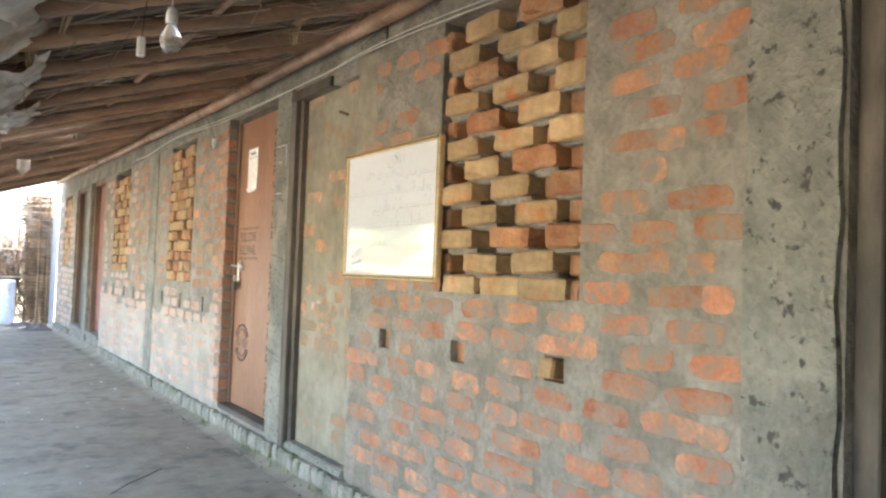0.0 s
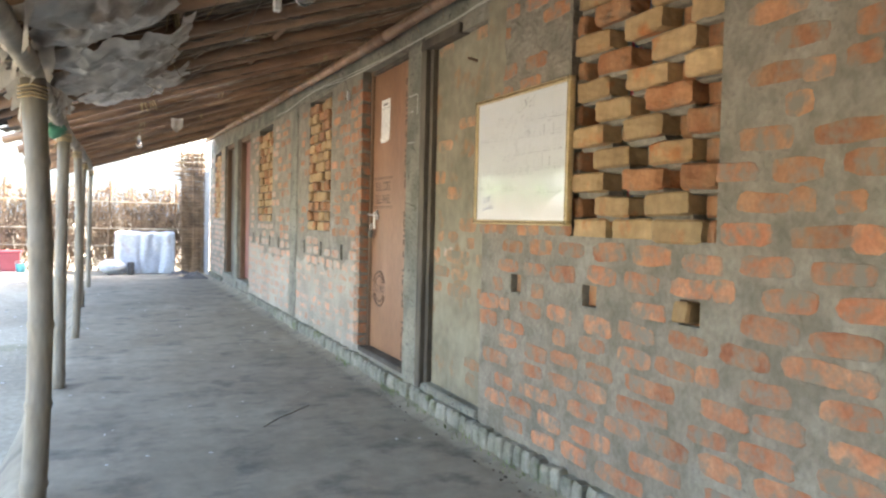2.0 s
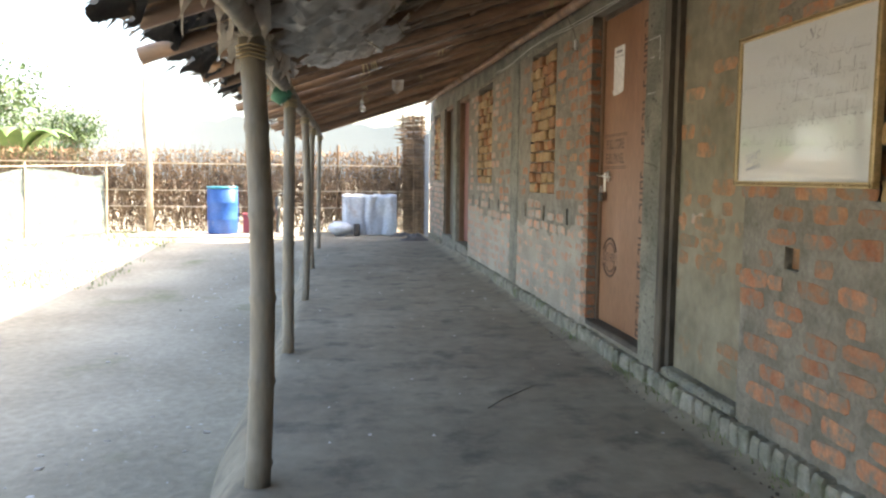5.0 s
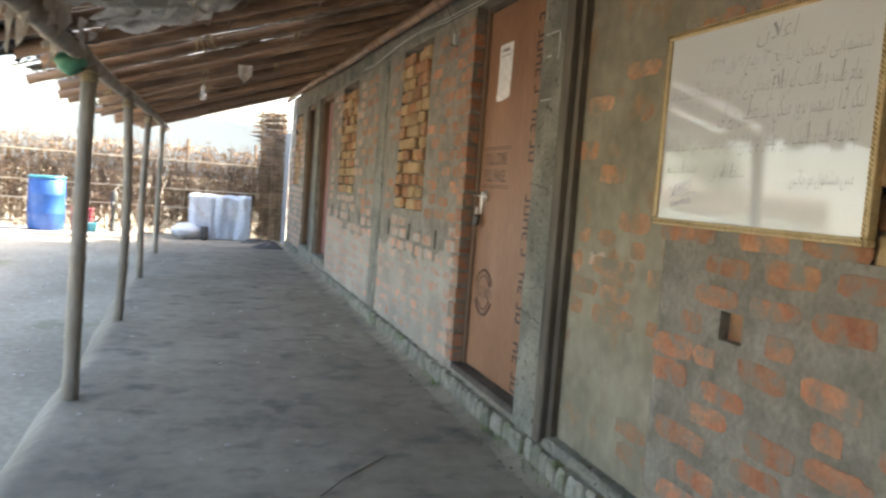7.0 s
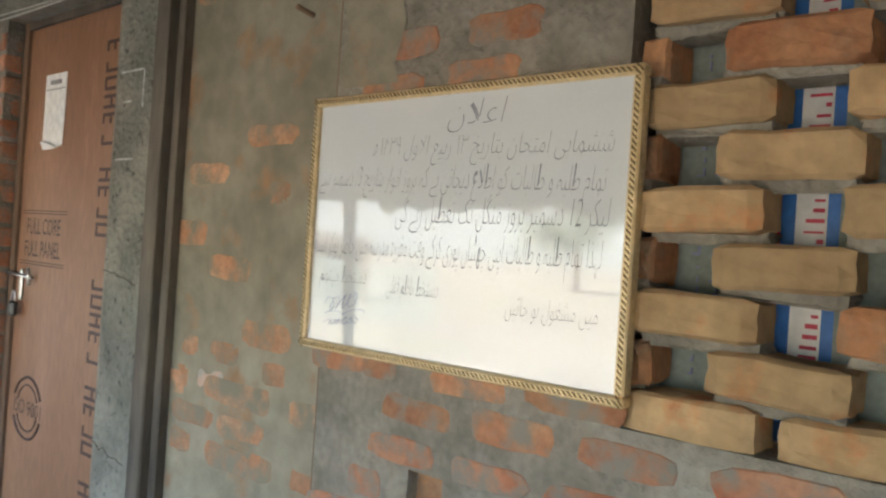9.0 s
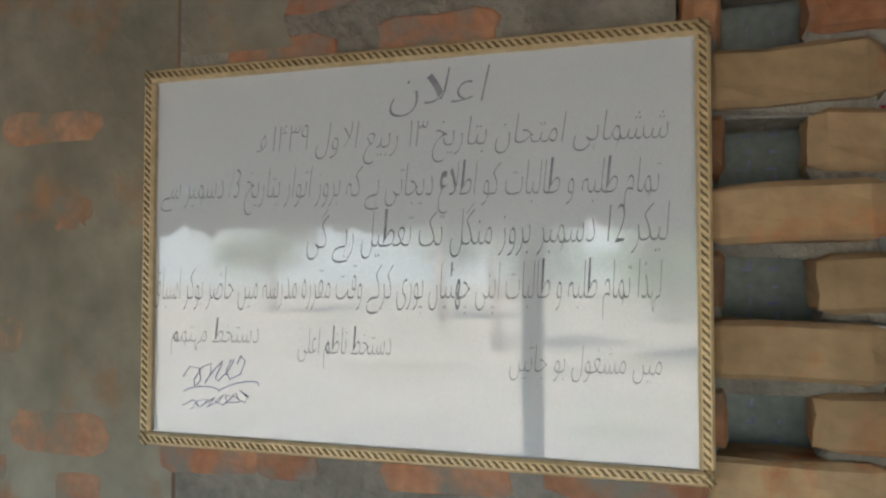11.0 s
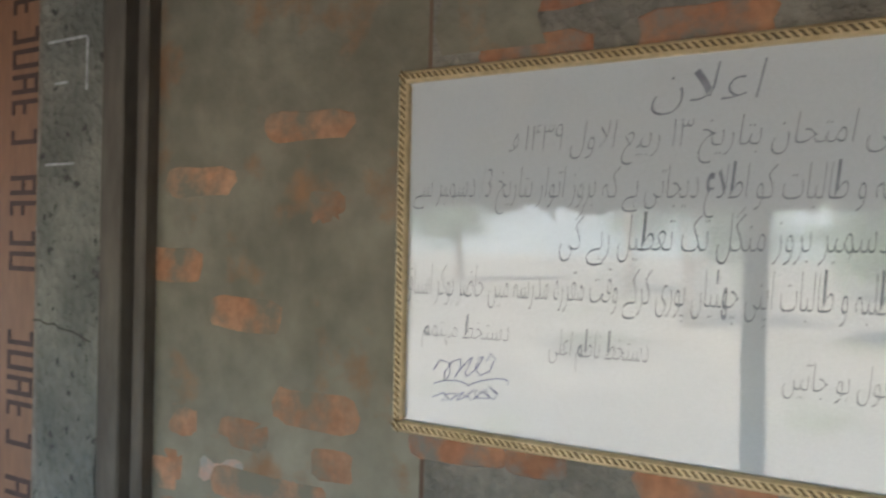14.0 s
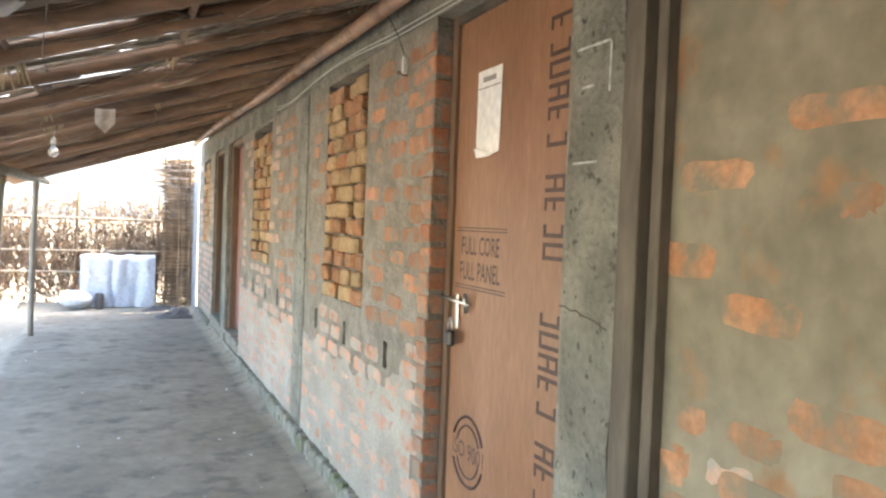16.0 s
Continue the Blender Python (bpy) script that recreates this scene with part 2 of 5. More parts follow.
M["bark"] = material("grey_bark", (0.17, 0.14, 0.11), (0.28, 0.24, 0.19), 5, 0.95, 0.6, 40)
M["grass"] = material("short_grass", (0.08, 0.13, 0.03), (0.16, 0.20, 0.06), 1.0, 0.8, 0.0, 10, per_island=0.35)
M["net"] = material("pale_green_net", (0.20, 0.27, 0.25), (0.28, 0.34, 0.32), 4, 0.8, 0.2, 60, alpha=0.55)
M["crumb"] = material("dark_soil", (0.13, 0.11, 0.08), (0.22, 0.185, 0.14), 12, 0.95, 0.2, per_island=0.3)
# Pale blue-grey base colour carries the distance haze over the hills.
M["hill"] = material("haze_toned_hills", (0.25, 0.29, 0.30), (0.30, 0.335, 0.34), 0.02, 1.0, 0.0)
# Plaster colour is set dark to put the rooms' dimness into their walls.
M["room"] = material("shade_toned_room_plaster", (0.16, 0.15, 0.13), (0.22, 0.21, 0.18), 3, 0.95, 0.3)
M["red_print"] = material("red_print", (0.48, 0.03, 0.07), (0.54, 0.05, 0.09), 10, 0.5, 0.0)
M["blue_print"] = material("blue_print", (0.02, 0.12, 0.40), (0.04, 0.16, 0.46), 10, 0.5, 0.0)
M["sack"] = material("grey_green_sack", (0.20, 0.23, 0.21), (0.26, 0.29, 0.26), 5, 0.8, 0.2)
M["dark_cloth"] = material("dark_rag", (0.07, 0.063, 0.06), (0.15, 0.135, 0.125), 6, 0.95, 0.4)
M["debris"] = material("pale_chips", (0.40, 0.38, 0.35), (0.55, 0.52, 0.48), 10, 0.9, 0.2, per_island=0.3)


# ---------------- mesh helpers ----------------
class Shape:
    """Gathers vertices and faces for one mesh, in world metres."""

    def __init__(self):
        self.v, self.f = [], []

    def add(self, verts, faces):
        o = len(self.v)
        self.v += [tuple(p) for p in verts]
        self.f += [tuple(i + o for i in f) for f in faces]
        return self

    def box(self, lo, hi, bevel=0.0, jitter=0.0):
        (a, b, c), (d, e, f) = lo, hi
        k = min(bevel, 0.45 * min(abs(d - a), abs(e - b), abs(f - c)))
        if k <= 0:
            vs = [(x, y, z) for x in (a, d) for y in (b, e) for z in (c, f)]
            fs = [(0, 1, 3, 2), (4, 6, 7, 5), (0, 4, 5, 1), (2, 3, 7, 6), (0, 2, 6, 4), (1, 5, 7, 3)]
        else:
            bm = bmesh.new()
            bmesh.ops.create_cube(bm, size=1)
            for p in bm.verts:
                p.co = Vector((a + (d - a) * (p.co.x + 0.5), b + (e - b) * (p.co.y + 0.5), c + (f - c) * (p.co.z + 0.5)))
            bmesh.ops.bevel(bm, geom=bm.edges[:], offset=k, segments=1, affect="EDGES")
            bm.verts.index_update()
            vs, fs = [p.co[:] for p in bm.verts], [[q.index for q in g.verts] for g in bm.faces]
            bm.free()
        if jitter:
            vs = [tuple(q + random.uniform(-jitter, jitter) for q in p) for p in vs]
        return self.add(vs, fs)

    def tube(self, path, radii, seg=8, cap=True):
        pts = [Vector(p) for p in path]
        if not hasattr(radii, "__len__"):
            radii = [radii] * len(pts)
        vs, fs = [], []
        for i, p in enumerate(pts):
            d = (pts[min(i + 1, len(pts) - 1)] - pts[max(i - 1, 0)]).normalized()
            u = d.cross(Vector((0, 0, 1)) if abs(d.z) < 0.9 else Vector((1, 0, 0))).normalized()
            w = d.cross(u)
            vs += [p + (u * math.cos(a) + w * math.sin(a)) * radii[i] for a in [2 * math.pi * k / seg for k in range(seg)]]
        for i in range(len(pts) - 1):
            for k in range(seg):
                fs.append((i * seg + k, i * seg + (k + 1) % seg, (i + 1) * seg + (k + 1) % seg, (i + 1) * seg + k))
        if cap:
            fs += [tuple(range(seg))[::-1], tuple((len(pts) - 1) * seg + k for k in range(seg))]
        return self.add(vs, fs)

    def bamboo(self, a, b, r0, r1, node=0.32, seg=10, bend=0.02):
        a, b = Vector(a), Vector(b)
        n = max(2, int((b - a).length / node))
        path, radii = [], []
        off = Vector((random.uniform(-1, 1), random.uniform(-1, 1), random.uniform(-1, 1))) * bend
        for i in range(n + 1):
            for dt, k in ((-0.02, 1.0), (0.0, 1.14), (0.02, 1.0)):
                t = min(1, max(0, (i + dt / node) / n)) if 0 < i < n else i / n
                if i in (0, n) and dt:
                    continue
                path.append(a.lerp(b, t) + off * math.sin(math.pi * t))
                radii.append((r0 + (r1 - r0) * t) * k)
        return self.tube(path, radii, seg)

    def lathe(self, centre, profile, seg=20):
        cx, cy = centre
        vs = [(cx + r * math.cos(2 * math.pi * k / seg), cy + r * math.sin(2 * math.pi * k / seg), z) for r, z in profile for k in range(seg)]
        fs = [(i * seg + k, i * seg + (k + 1) % seg, (i + 1) * seg + (k + 1) % seg, (i + 1) * seg + k) for i in range(len(profile) - 1) for k in range(seg)]
        fs += [tuple(range(seg))[::-1], tuple((len(profile) - 1) * seg + k for k in range(seg))]
        return self.add(vs, fs)

    def grid(self, nx, ny, fn):
        vs = [fn(i / nx, j / ny) for i in range(nx + 1) for j in range(ny + 1)]
        fs = [(i * (ny + 1) + j, (i + 1) * (ny + 1) + j, (i + 1) * (ny + 1) + j + 1, i * (ny + 1) + j + 1) for i in range(nx) for j in range(ny)]
        return self.add(vs, fs)

    def mesh(self, name, origin=(0, 0, 0), smooth=False):
        me = bpy.data.meshes.new(name)
        ox, oy, oz = origin
        me.from_pydata([(x - ox, y - oy, z - oz) for x, y, z in self.v], [], self.f)
        if smooth:
            me.polygons.foreach_set("use_smooth", [True] * len(me.polygons))
        me.update()
        return me


def solid(name, shape, mat, smooth=False, **tags):
    ob = new(name, shape.mesh(name, (0, 0, 0), smooth))
    ob.data.materials.append(M[mat])
    return tagged(ob, **tags)


def thing(name, base, label, category, group="", kind=""):
    ob = new(name)
    ob.location = base
    ob["base"] = list(base)
    return tagged(ob, label, category, group, kind)


def part(name, shape, mat, parent, label="", smooth=False):
    base = parent.get("base", (0, 0, 0))
    ob = new(name, shape.mesh(name, tuple(base), smooth))
    ob.data.materials.append(M[mat])
    ob.parent = parent
    ob["base"] = list(base)
    return tagged(ob, label)


def wobble(x, y, z=0.0, s=1.0):
    return noise.noise(Vector((x * s, y * s, z * s)))


# ---------------- floor, ground ----------------
WALL = 1.85                       # front face of the house wall
Y0, Y1 = -2.5, 15.8               # ends of the house


def ground_z(x, y):
    t = min(1, max(0, (y - 10.5) / 5.0))
    return -0.2 + 0.19 * t * t * (3 - 2 * t) + (0.025 * wobble(x, y, 0, 0.9) + 0.01 * wobble(x, y, 3, 4)) * (1 if abs(x) < 12 and -6 < y < 24 else 0)


def axis(fine0, fine1, step, far):
    a = list(np.arange(fine0, fine1, step))
    out, d = [], step
    x = fine1
    while x < far:
        out.append(x)
        d *= 1.35
        x += d
    low, d, x = [], step, fine0
    while x > -far:
        d *= 1.35
        x -= d
        low.append(x)
    return low[::-1] + a + out


gx, gy = axis(-8, 4, 0.16, 900), axis(-4, 20, 0.2, 900)
gs = Shape()
gs.grid(len(gx) - 1, len(gy) - 1, lambda u, v: (gx[round(u * (len(gx) - 1))], gy[round(v * (len(gy) - 1))],
        ground_z(gx[round(u * (len(gx) - 1))], gy[round(v * (len(gy) - 1))])))
solid("ground", gs, "earth", True, label="dry bare earth yard with worn grass", category="ground", kind="structure")


def floor_z(x, y):
    edge = -0.24 + 0.05 * wobble(y, 1.3, 0, 1.1)
    z = 0.012 * wobble(x, y, 0, 1.6) + 0.006 * wobble(x, y, 5, 6)
    if x < edge + 0.06:
        t = min(1, (edge + 0.06 - x) / 0.26)
        z -= 0.3 * t * t * (2 - t) * (1 if y < 11 else max(0.15, 1 - (y - 11) / 5))
    if y > 15.9:
        z -= 0.12 * min(1, (y - 15.9) / 0.8)
    return z


fs_ = Shape()
fs_.grid(62, 330, lambda u, v: (-0.55 + u * 2.42, -2.5 + v * 19.4, floor_z(-0.55 + u * 2.42, -2.5 + v * 19.4)))
solid("floor", fs_, "mud", True, label="packed grey mud veranda floor with scuffs", category="floor", kind="structure")

# ---------------- house wall with its openings ----------------
SLOTS = [2.64, 3.22, 3.825, 6.79, 7.47, 8.11, 8.75, 9.36, 9.88, 10.5, 11.0]
HOLES = [(2.53, 3.398, 1.075, 2.2), (4.19, 4.98, 0.1, 2.14), (5.32, 6.29, 0.15, 2.22), (7.17, 7.95, 1.012, 2.2), (9.77, 10.65, 1.072, 2.2),
         (11.35, 12.35, 0.2, 2.25), (12.75, 13.8, 0.2, 2.25), (14.3, 15.1, 1.08, 2.2), (0.3, 1.645, 0.15, 2.2)]
for y in SLOTS:
    w = 0.10 if y < 5 else 0.055
    HOLES.append((y - w / 2, y + w / 2, 0.80 if y < 5 else 0.79, 0.885 if y < 5 else 0.91))


def wall_top(y):
    return 2.36 + 0.013 * (y - 4)


def wall_grid(x0, x1, ya, yb, holes, top):
    ys = sorted({ya, yb, *[h[i] for h in holes for i in (0, 1)], *np.arange(ya, yb, 1.0)})
    zs = sorted({-0.3, *[h[i] for h in holes for i in (2, 3)], 9.0})
    s = Shape()
    idx = {}

    def p(x, i, j):
        k = (x, i, j)
        if k not in idx:
            idx[k] = len(s.v)
            s.v.append((x, ys[i], zs[j] if zs[j] < 9 else top(ys[i])))
        return idx[k]

    def full(i, j):
        if not (0 <= i < len(ys) - 1 and 0 <= j < len(zs) - 1):
            return False
        cy, cz = (ys[i] + ys[i + 1]) / 2, (zs[j] + min(zs[j + 1], 2.3)) / 2
        return not any(h[0] < cy < h[1] and h[2] < cz < h[3] for h in holes)

    for i in range(len(ys) - 1):
        for j in range(len(zs) - 1):
            if not full(i, j):
                continue
            s.f.append((p(x0, i, j), p(x0, i, j + 1), p(x0, i + 1, j + 1), p(x0, i + 1, j)))
            s.f.append((p(x1, i, j), p(x1, i + 1, j), p(x1, i + 1, j + 1), p(x1, i, j + 1)))
            for di, dj, e in ((-1, 0, ((i, j), (i, j + 1))), (1, 0, ((i + 1, j + 1), (i + 1, j))), (0, -1, ((i + 1, j), (i, j))), (0, 1, ((i, j + 1), (i + 1, j + 1)))):
                if not full(i + di, j + dj):
                    (a, b), (c, d) = e
                    s.f.append((p(x0, a, b), p(x1, a, b), p(x1, c, d), p(x0, c, d)))
    return s


MID = 6.6
wall_1 = solid("wall_1", wall_grid(WALL, 2.0, Y0, MID, [h for h in HOLES if h[1] < MID], wall_top), "mortar",
               label="brick wall smeared with grey cement mortar", category="wall", kind="structure")
wall_2 = solid("wall_2", wall_grid(WALL, 2.0, MID, Y1, [h for h in HOLES if h[0] > MID], wall_top), "mortar",
               label="long brick wall with pale lime bloom and putlog holes", category="wall", kind="structure")
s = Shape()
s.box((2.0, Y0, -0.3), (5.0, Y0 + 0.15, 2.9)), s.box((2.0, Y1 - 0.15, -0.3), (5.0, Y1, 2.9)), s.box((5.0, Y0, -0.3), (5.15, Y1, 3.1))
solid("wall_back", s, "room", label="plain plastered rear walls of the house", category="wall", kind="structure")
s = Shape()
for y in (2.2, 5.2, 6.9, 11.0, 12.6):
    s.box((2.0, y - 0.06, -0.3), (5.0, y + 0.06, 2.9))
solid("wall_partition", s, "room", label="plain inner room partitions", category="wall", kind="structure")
# Added out of view: blocks sky light so the near house wall stays darker.
s = Shape().box((-2.8, -0.5, -0.3), (WALL, -0.35, 2.35))
solid("wall_end", s, "mortar", label="unseen plain wall added at the veranda end to block light", category="wall", kind="structure")
s = Shape().box((2.0, Y0, -0.1), (5.0, Y1, 0.02))
solid("floor_inside", s, "mud", label="mud floor inside the rooms", category="floor", kind="structure")
s = Shape().box((WALL - 0.012, 3.9, 2.225), (WALL, Y1 - 0.1, 2.36), 0.004)
solid("trim_tie_beam", s, "concrete", label="rough grey concrete tie beam along the wall top", category="beam", kind="structure")


def column(name, y0, y1, proud, top, label):
    n = 26
    s = Shape()

    def edge(side, k):
        z = -0.1 + (top + 0.1) * k / n
        return (y0 if side == 0 else y1) + 0.018 * wobble(side * 7.0 + y0, z, 2.0, 5.0), z

    for k in range(n):
        (a, z0), (b, _) = edge(0, k), edge(1, k)
        (c, z1), (d, _) = edge(0, k + 1), edge(1, k + 1)
        xf = WALL - proud
        s.add([(xf, a, z0), (xf, b, z0), (xf, d, z1), (xf, c, z1), (WALL + 0.1, a, z0), (WALL + 0.1, b, z0), (WALL + 0.1, d, z1), (WALL + 0.1, c, z1)],
              [(0, 3, 2, 1), (0, 4, 7, 3), (1, 2, 6, 5)])
    s.box((WALL - proud, y0, top - 0.002), (WALL + 0.1, y1, top + 0.01))
    return solid(name, s, "concrete", label=label, category="column", kind="structure")


column("column_1", 1.655, 1.90, 0.022, 2.34, "rough cast grey concrete column beside the brick wall")
column("column_2", 5.05, 5.285, 0.014, 2.24, "rough concrete column with chalk marks beside the door")
column("column_3", 8.45, 8.75, 0.006, 2.24, "smooth grey plastered wall column")
column("column_4", 12.38, 12.72, 0.014, 2.26, "grey concrete column between two far doors")
# chalk box and cracks on the second column
chalk = thing("chalk_mark", (WALL - 0.015, 5.18, 1.75), "white chalk lines drawn on the concrete column", "mark")
for a, b_, c, d in ((5.11, 5.26, 1.89, 1.896), (5.106, 5.112, 1.77, 1.89), (5.15, 5.26, 1.60, 1.606), (5.18, 5.23, 1.79, 1.796)):
    part("chalk_line", Shape().box((WALL - 0.0158, a, c), (WALL - 0.0138, b_, d), 0, 0.0006), "chalk", chalk)
s = Shape()
for z0 in (1.20, 0.62):
    pts = [(WALL - 0.0145, 5.08 + 0.22 * k / 8, z0 + 0.014 * wobble(k, z0 * 9, 1, 0.9) + 0.035 * k / 8) for k in range(9)]
    s.tube(pts, 0.0022, 4)
solid("trim_crack", s, "dark_wood", label="dark cracks across the concrete column", category="crack", kind="structure")

# ---------------- doorway filled in with masonry ----------------
infill = solid("wall_infill", Shape().box((1.895, 4.19, 0.1), (1.985, 4.98, 2.14)), "render",
               label="old doorway filled with cement rendered masonry", category="wall", kind="structure")
frame_1 = thing("door_frame", (1.87, 4.6, 0.1), "dark weathered wooden frame round the filled doorway", "door frame")
part("jamb", Shape().box((1.832, 4.972, 0.11), (1.96, 5.047, 2.18), 0.006, 0.004), "jamb_wood", frame_1)
part("stop", Shape().box((1.862, 4.935, 0.11), (1.96, 4.970, 2.16), 0.004, 0.004), "jamb_wood", frame_1)
part("jamb", Shape().box((1.856, 4.17, 0.11), (1.96, 4.205, 2.14), 0.004, 0.002), "brown_wood", frame_1)
part("lintel", Shape().box((1.83, 4.50, 2.135), (1.96, 5.05, 2.19), 0.005, 0.004), "dark_wood", frame_1)
part("sill", Shape().box((1.83, 4.19, 0.11), (1.94, 4.95, 0.16), 0.012, 0.004), "concrete", frame_1)

# ---------------- doors ----------------
def place_text(name, text, parent, y, z, x, width, height, mat, squeeze=0.0, font_offset=0.0, shear=0.0, turn=0.0):
    """Flat lettering on a face that looks towards -x; y, z is its middle."""
    cu = bpy.data.curves.new(name, "FONT")
    cu.body, cu.align_x, cu.align_y, cu.offset, cu.shear = text, "CENTER", "CENTER", font_offset, shear
    cu.resolution_u = 3
    tmp = new(name, cu)
    bpy.context.view_layer.update()
    me = bpy.data.meshes.new_from_object(tmp)
    bpy.data.objects.remove(tmp)
    co = np.array([v.co[:] for v in me.vertices]).reshape(-1, 3)
    lo, hi = co.min(0), co.max(0)
    sx, sy = width / (hi[0] - lo[0]), height / (hi[1] - lo[1])
    c, sn = math.cos(radians(turn)), math.sin(radians(turn))
    base = parent.get("base", (0, 0, 0))
    for v in me.vertices:
        a, b = (v.co.x - (lo[0] + hi[0]) / 2) * sx, (v.co.y - (lo[1] + hi[1]) / 2) * sy
        a, b = a * c - b * sn, a * sn + b * c
        v.co = (x - base[0], y - a - base[1], z + b - base[2])
    me.materials.clear()
    me.materials.append(M[mat])
    ob = new(name, me)
    ob.parent = parent
    return ob


door_1 = thing("door_1", (1.93, 5.8, 0.15), "closed red-brown plywood door with faded dark prints and a padlock", "door", kind="structure")
part("leaf", Shape().box((1.93, 5.30, 0.175), (1.962, 6.245, 2.19), 0.003), "plywood", door_1)
part("jamb", Shape().box((1.915, 6.247, 0.15), (1.985, 6.288, 2.22), 0.004), "brown_wood", door_1)
part("head", Shape().box((1.915, 5.322, 2.185), (1.985, 6.245, 2.219), 0.004), "dark_wood", door_1)
part("threshold", Shape().box((1.845, 5.322, 0.135), (1.985, 6.285, 0.172), 0.006), "dark_wood", door_1, "dark timber threshold")
# block print up the edge of the door, one block a letter
def mark(z, kind):
    s, x0, x1, a, c = Shape(), 1.9285, 1.930, 5.452, 5.566
    h = 0.052
    t = 0.013
    if kind in (0, 2, 3):
        s.box((x0, a, z), (x1, c, z + t))
    if kind in (0, 1, 3):
        s.box((x0, a, z + h - t), (x1, c, z + h))
    if kind in (0, 2):
        s.box((x0, a, z + t), (x1, a + t, z + h - t))
    if kind in (1, 2, 3):
        s.box((x0, c - t, z + t), (x1, c, z + h - t))
    if kind in (0, 1):
        s.box((x0, (a + c) / 2 - t / 2, z + t), (x1, (a + c) / 2 + t / 2, z + h - t))
    return part("print_mark", s, "print", door_1)


for z0, count in ((0.19, 4), (0.54, 10), (1.34, 11)):
    for k in range(count):
        if k != 4:
            mark(z0 + 0.067 * k, (k * 7 + 3) % 4)
place_text("print_lettering", "FULL CORE", door_1, 6.01, 1.362, 1.929, 0.31, 0.066, "print", font_offset=0.01)
place_text("print_lettering", "FULL PANEL", door_1, 6.01, 1.27, 1.929, 0.33, 0.066, "print", font_offset=0.01)
s = Shape()
for z in (1.215, 1.204, 1.413, 1.424):
    s.box((1.9287, 5.805, z), (1.930, 6.215, z + 0.004))
part("print_border", s, "print", door_1)
place_text("print_lettering", "ISO 9001", door_1, 6.05, 0.62, 1.929, 0.26, 0.06, "print")
s = Shape()
for r in (0.10, 0.075):
    for half in (0, 1):
        a0 = 0.35 + half * math.pi
        pts = [(1.9293, 6.05 + 1.3 * r * math.cos(a0 + 2.4 * k / 14), 0.62 + 1.25 * r * math.sin(a0 + 2.4 * k / 14)) for k in range(15)]
        s.tube(pts, 0.006 if r > 0.08 else 0.004, 4)
part("print_emblem", s, "print", door_1)
latch = thing("door_latch", (1.92, 6.16, 1.15), "steel sliding bolt with hanging padlock on the door", "latch")
part("bolt", Shape().tube([(1.915, 6.055, 1.150), (1.905, 6.31, 1.162)], 0.007, 8), "steel", latch, smooth=True)
part("bolt_handle", Shape().tube([(1.912, 6.07, 1.12), (1.905, 6.07, 1.19)], 0.008, 8), "steel", latch, smooth=True)
part("hasp", Shape().box((1.918, 6.165, 1.05), (1.93, 6.19, 1.18), 0.004), "steel", latch)
lock = part("padlock", Shape().box((1.885, 6.155, 0.985), (1.912, 6.205, 1.045), 0.008), "black_iron", latch, "dark padlock")
part("shackle", Shape().tube([(1.899, 6.18 + 0.018 * math.cos(a), 1.045 + 0.045 * math.sin(a)) for a in [math.pi * k / 8 for k in range(9)]], 0.004, 6), "steel", lock, smooth=True)
notice = thing("paper_notice", (1.93, 5.97, 1.67), "white paper notice with a torn lower corner on the door", "notice")
s = Shape().grid(6, 14, lambda u, v: (1.9275 - 0.004 * (1 - v) ** 3 * u - 0.001 * wobble(u * 4, v * 7, 0), 6.07 - 0.19 * u, 1.675 + 0.305 * v + (0.03 * (u - 0.55) if v == 0 and u > 0.5 else 0)))
part("sheet", s, "paper", notice, smooth=True)
part("heading", Shape().box((1.9255, 5.925, 1.937), (1.9268, 6.025, 1.955)).box((1.9255, 5.89, 1.915), (1.9268, 6.06, 1.919)), "grey_ink", notice)
part("flap", Shape().grid(4, 2, lambda u, v: (1.925 - 0.012 * v, 6.06 - 0.12 * u, 1.678 + 0.03 * v - 0.02 * u * v)), "paper", notice)


def far_door(name, y0, y1, mat, label, frame_mat="brown_wood"):
    d = thing(name, (1.95, (y0 + y1) / 2, 0.2), label, "door", kind="structure")
    part("leaf", Shape().box((1.945, y0 + 0.07, 0.23), (1.975, y1 - 0.07, 2.18), 0.004), mat, d)
    for a, b in ((y0, y0 + 0.068), (y1 - 0.068, y1)):
        part("jamb", Shape().box((1.88, a + 0.002, 0.2), (1.985, b - 0.002, 2.25), 0.005), frame_mat, d)
    part("head", Shape().box((1.88, y0 + 0.07, 2.185), (1.985, y1 - 0.07, 2.248), 0.005), frame_mat, d)
    part("threshold", Shape().box((1.83, y0, 0.17), (1.985, y1, 0.215), 0.006), "concrete", d)
    return d


d2 = far_door("door_2", 11.35, 12.35, "red_door", "closed faded red door with a small steel bolt")
part("bolt", Shape().tube([(1.935, 11.46, 1.17), (1.935, 11.62, 1.17)], 0.012, 6), "steel", d2)
far_door("door_3", 12.75, 13.8, "dark_wood", "closed dark door in a brown wooden frame")
# Added door: its dark colours stand in for shade in the recess.
far_door("door_4", 0.3, 1.645, "dark_wood", "dark door added in the shaded recess beside the concrete column", "jamb_wood")

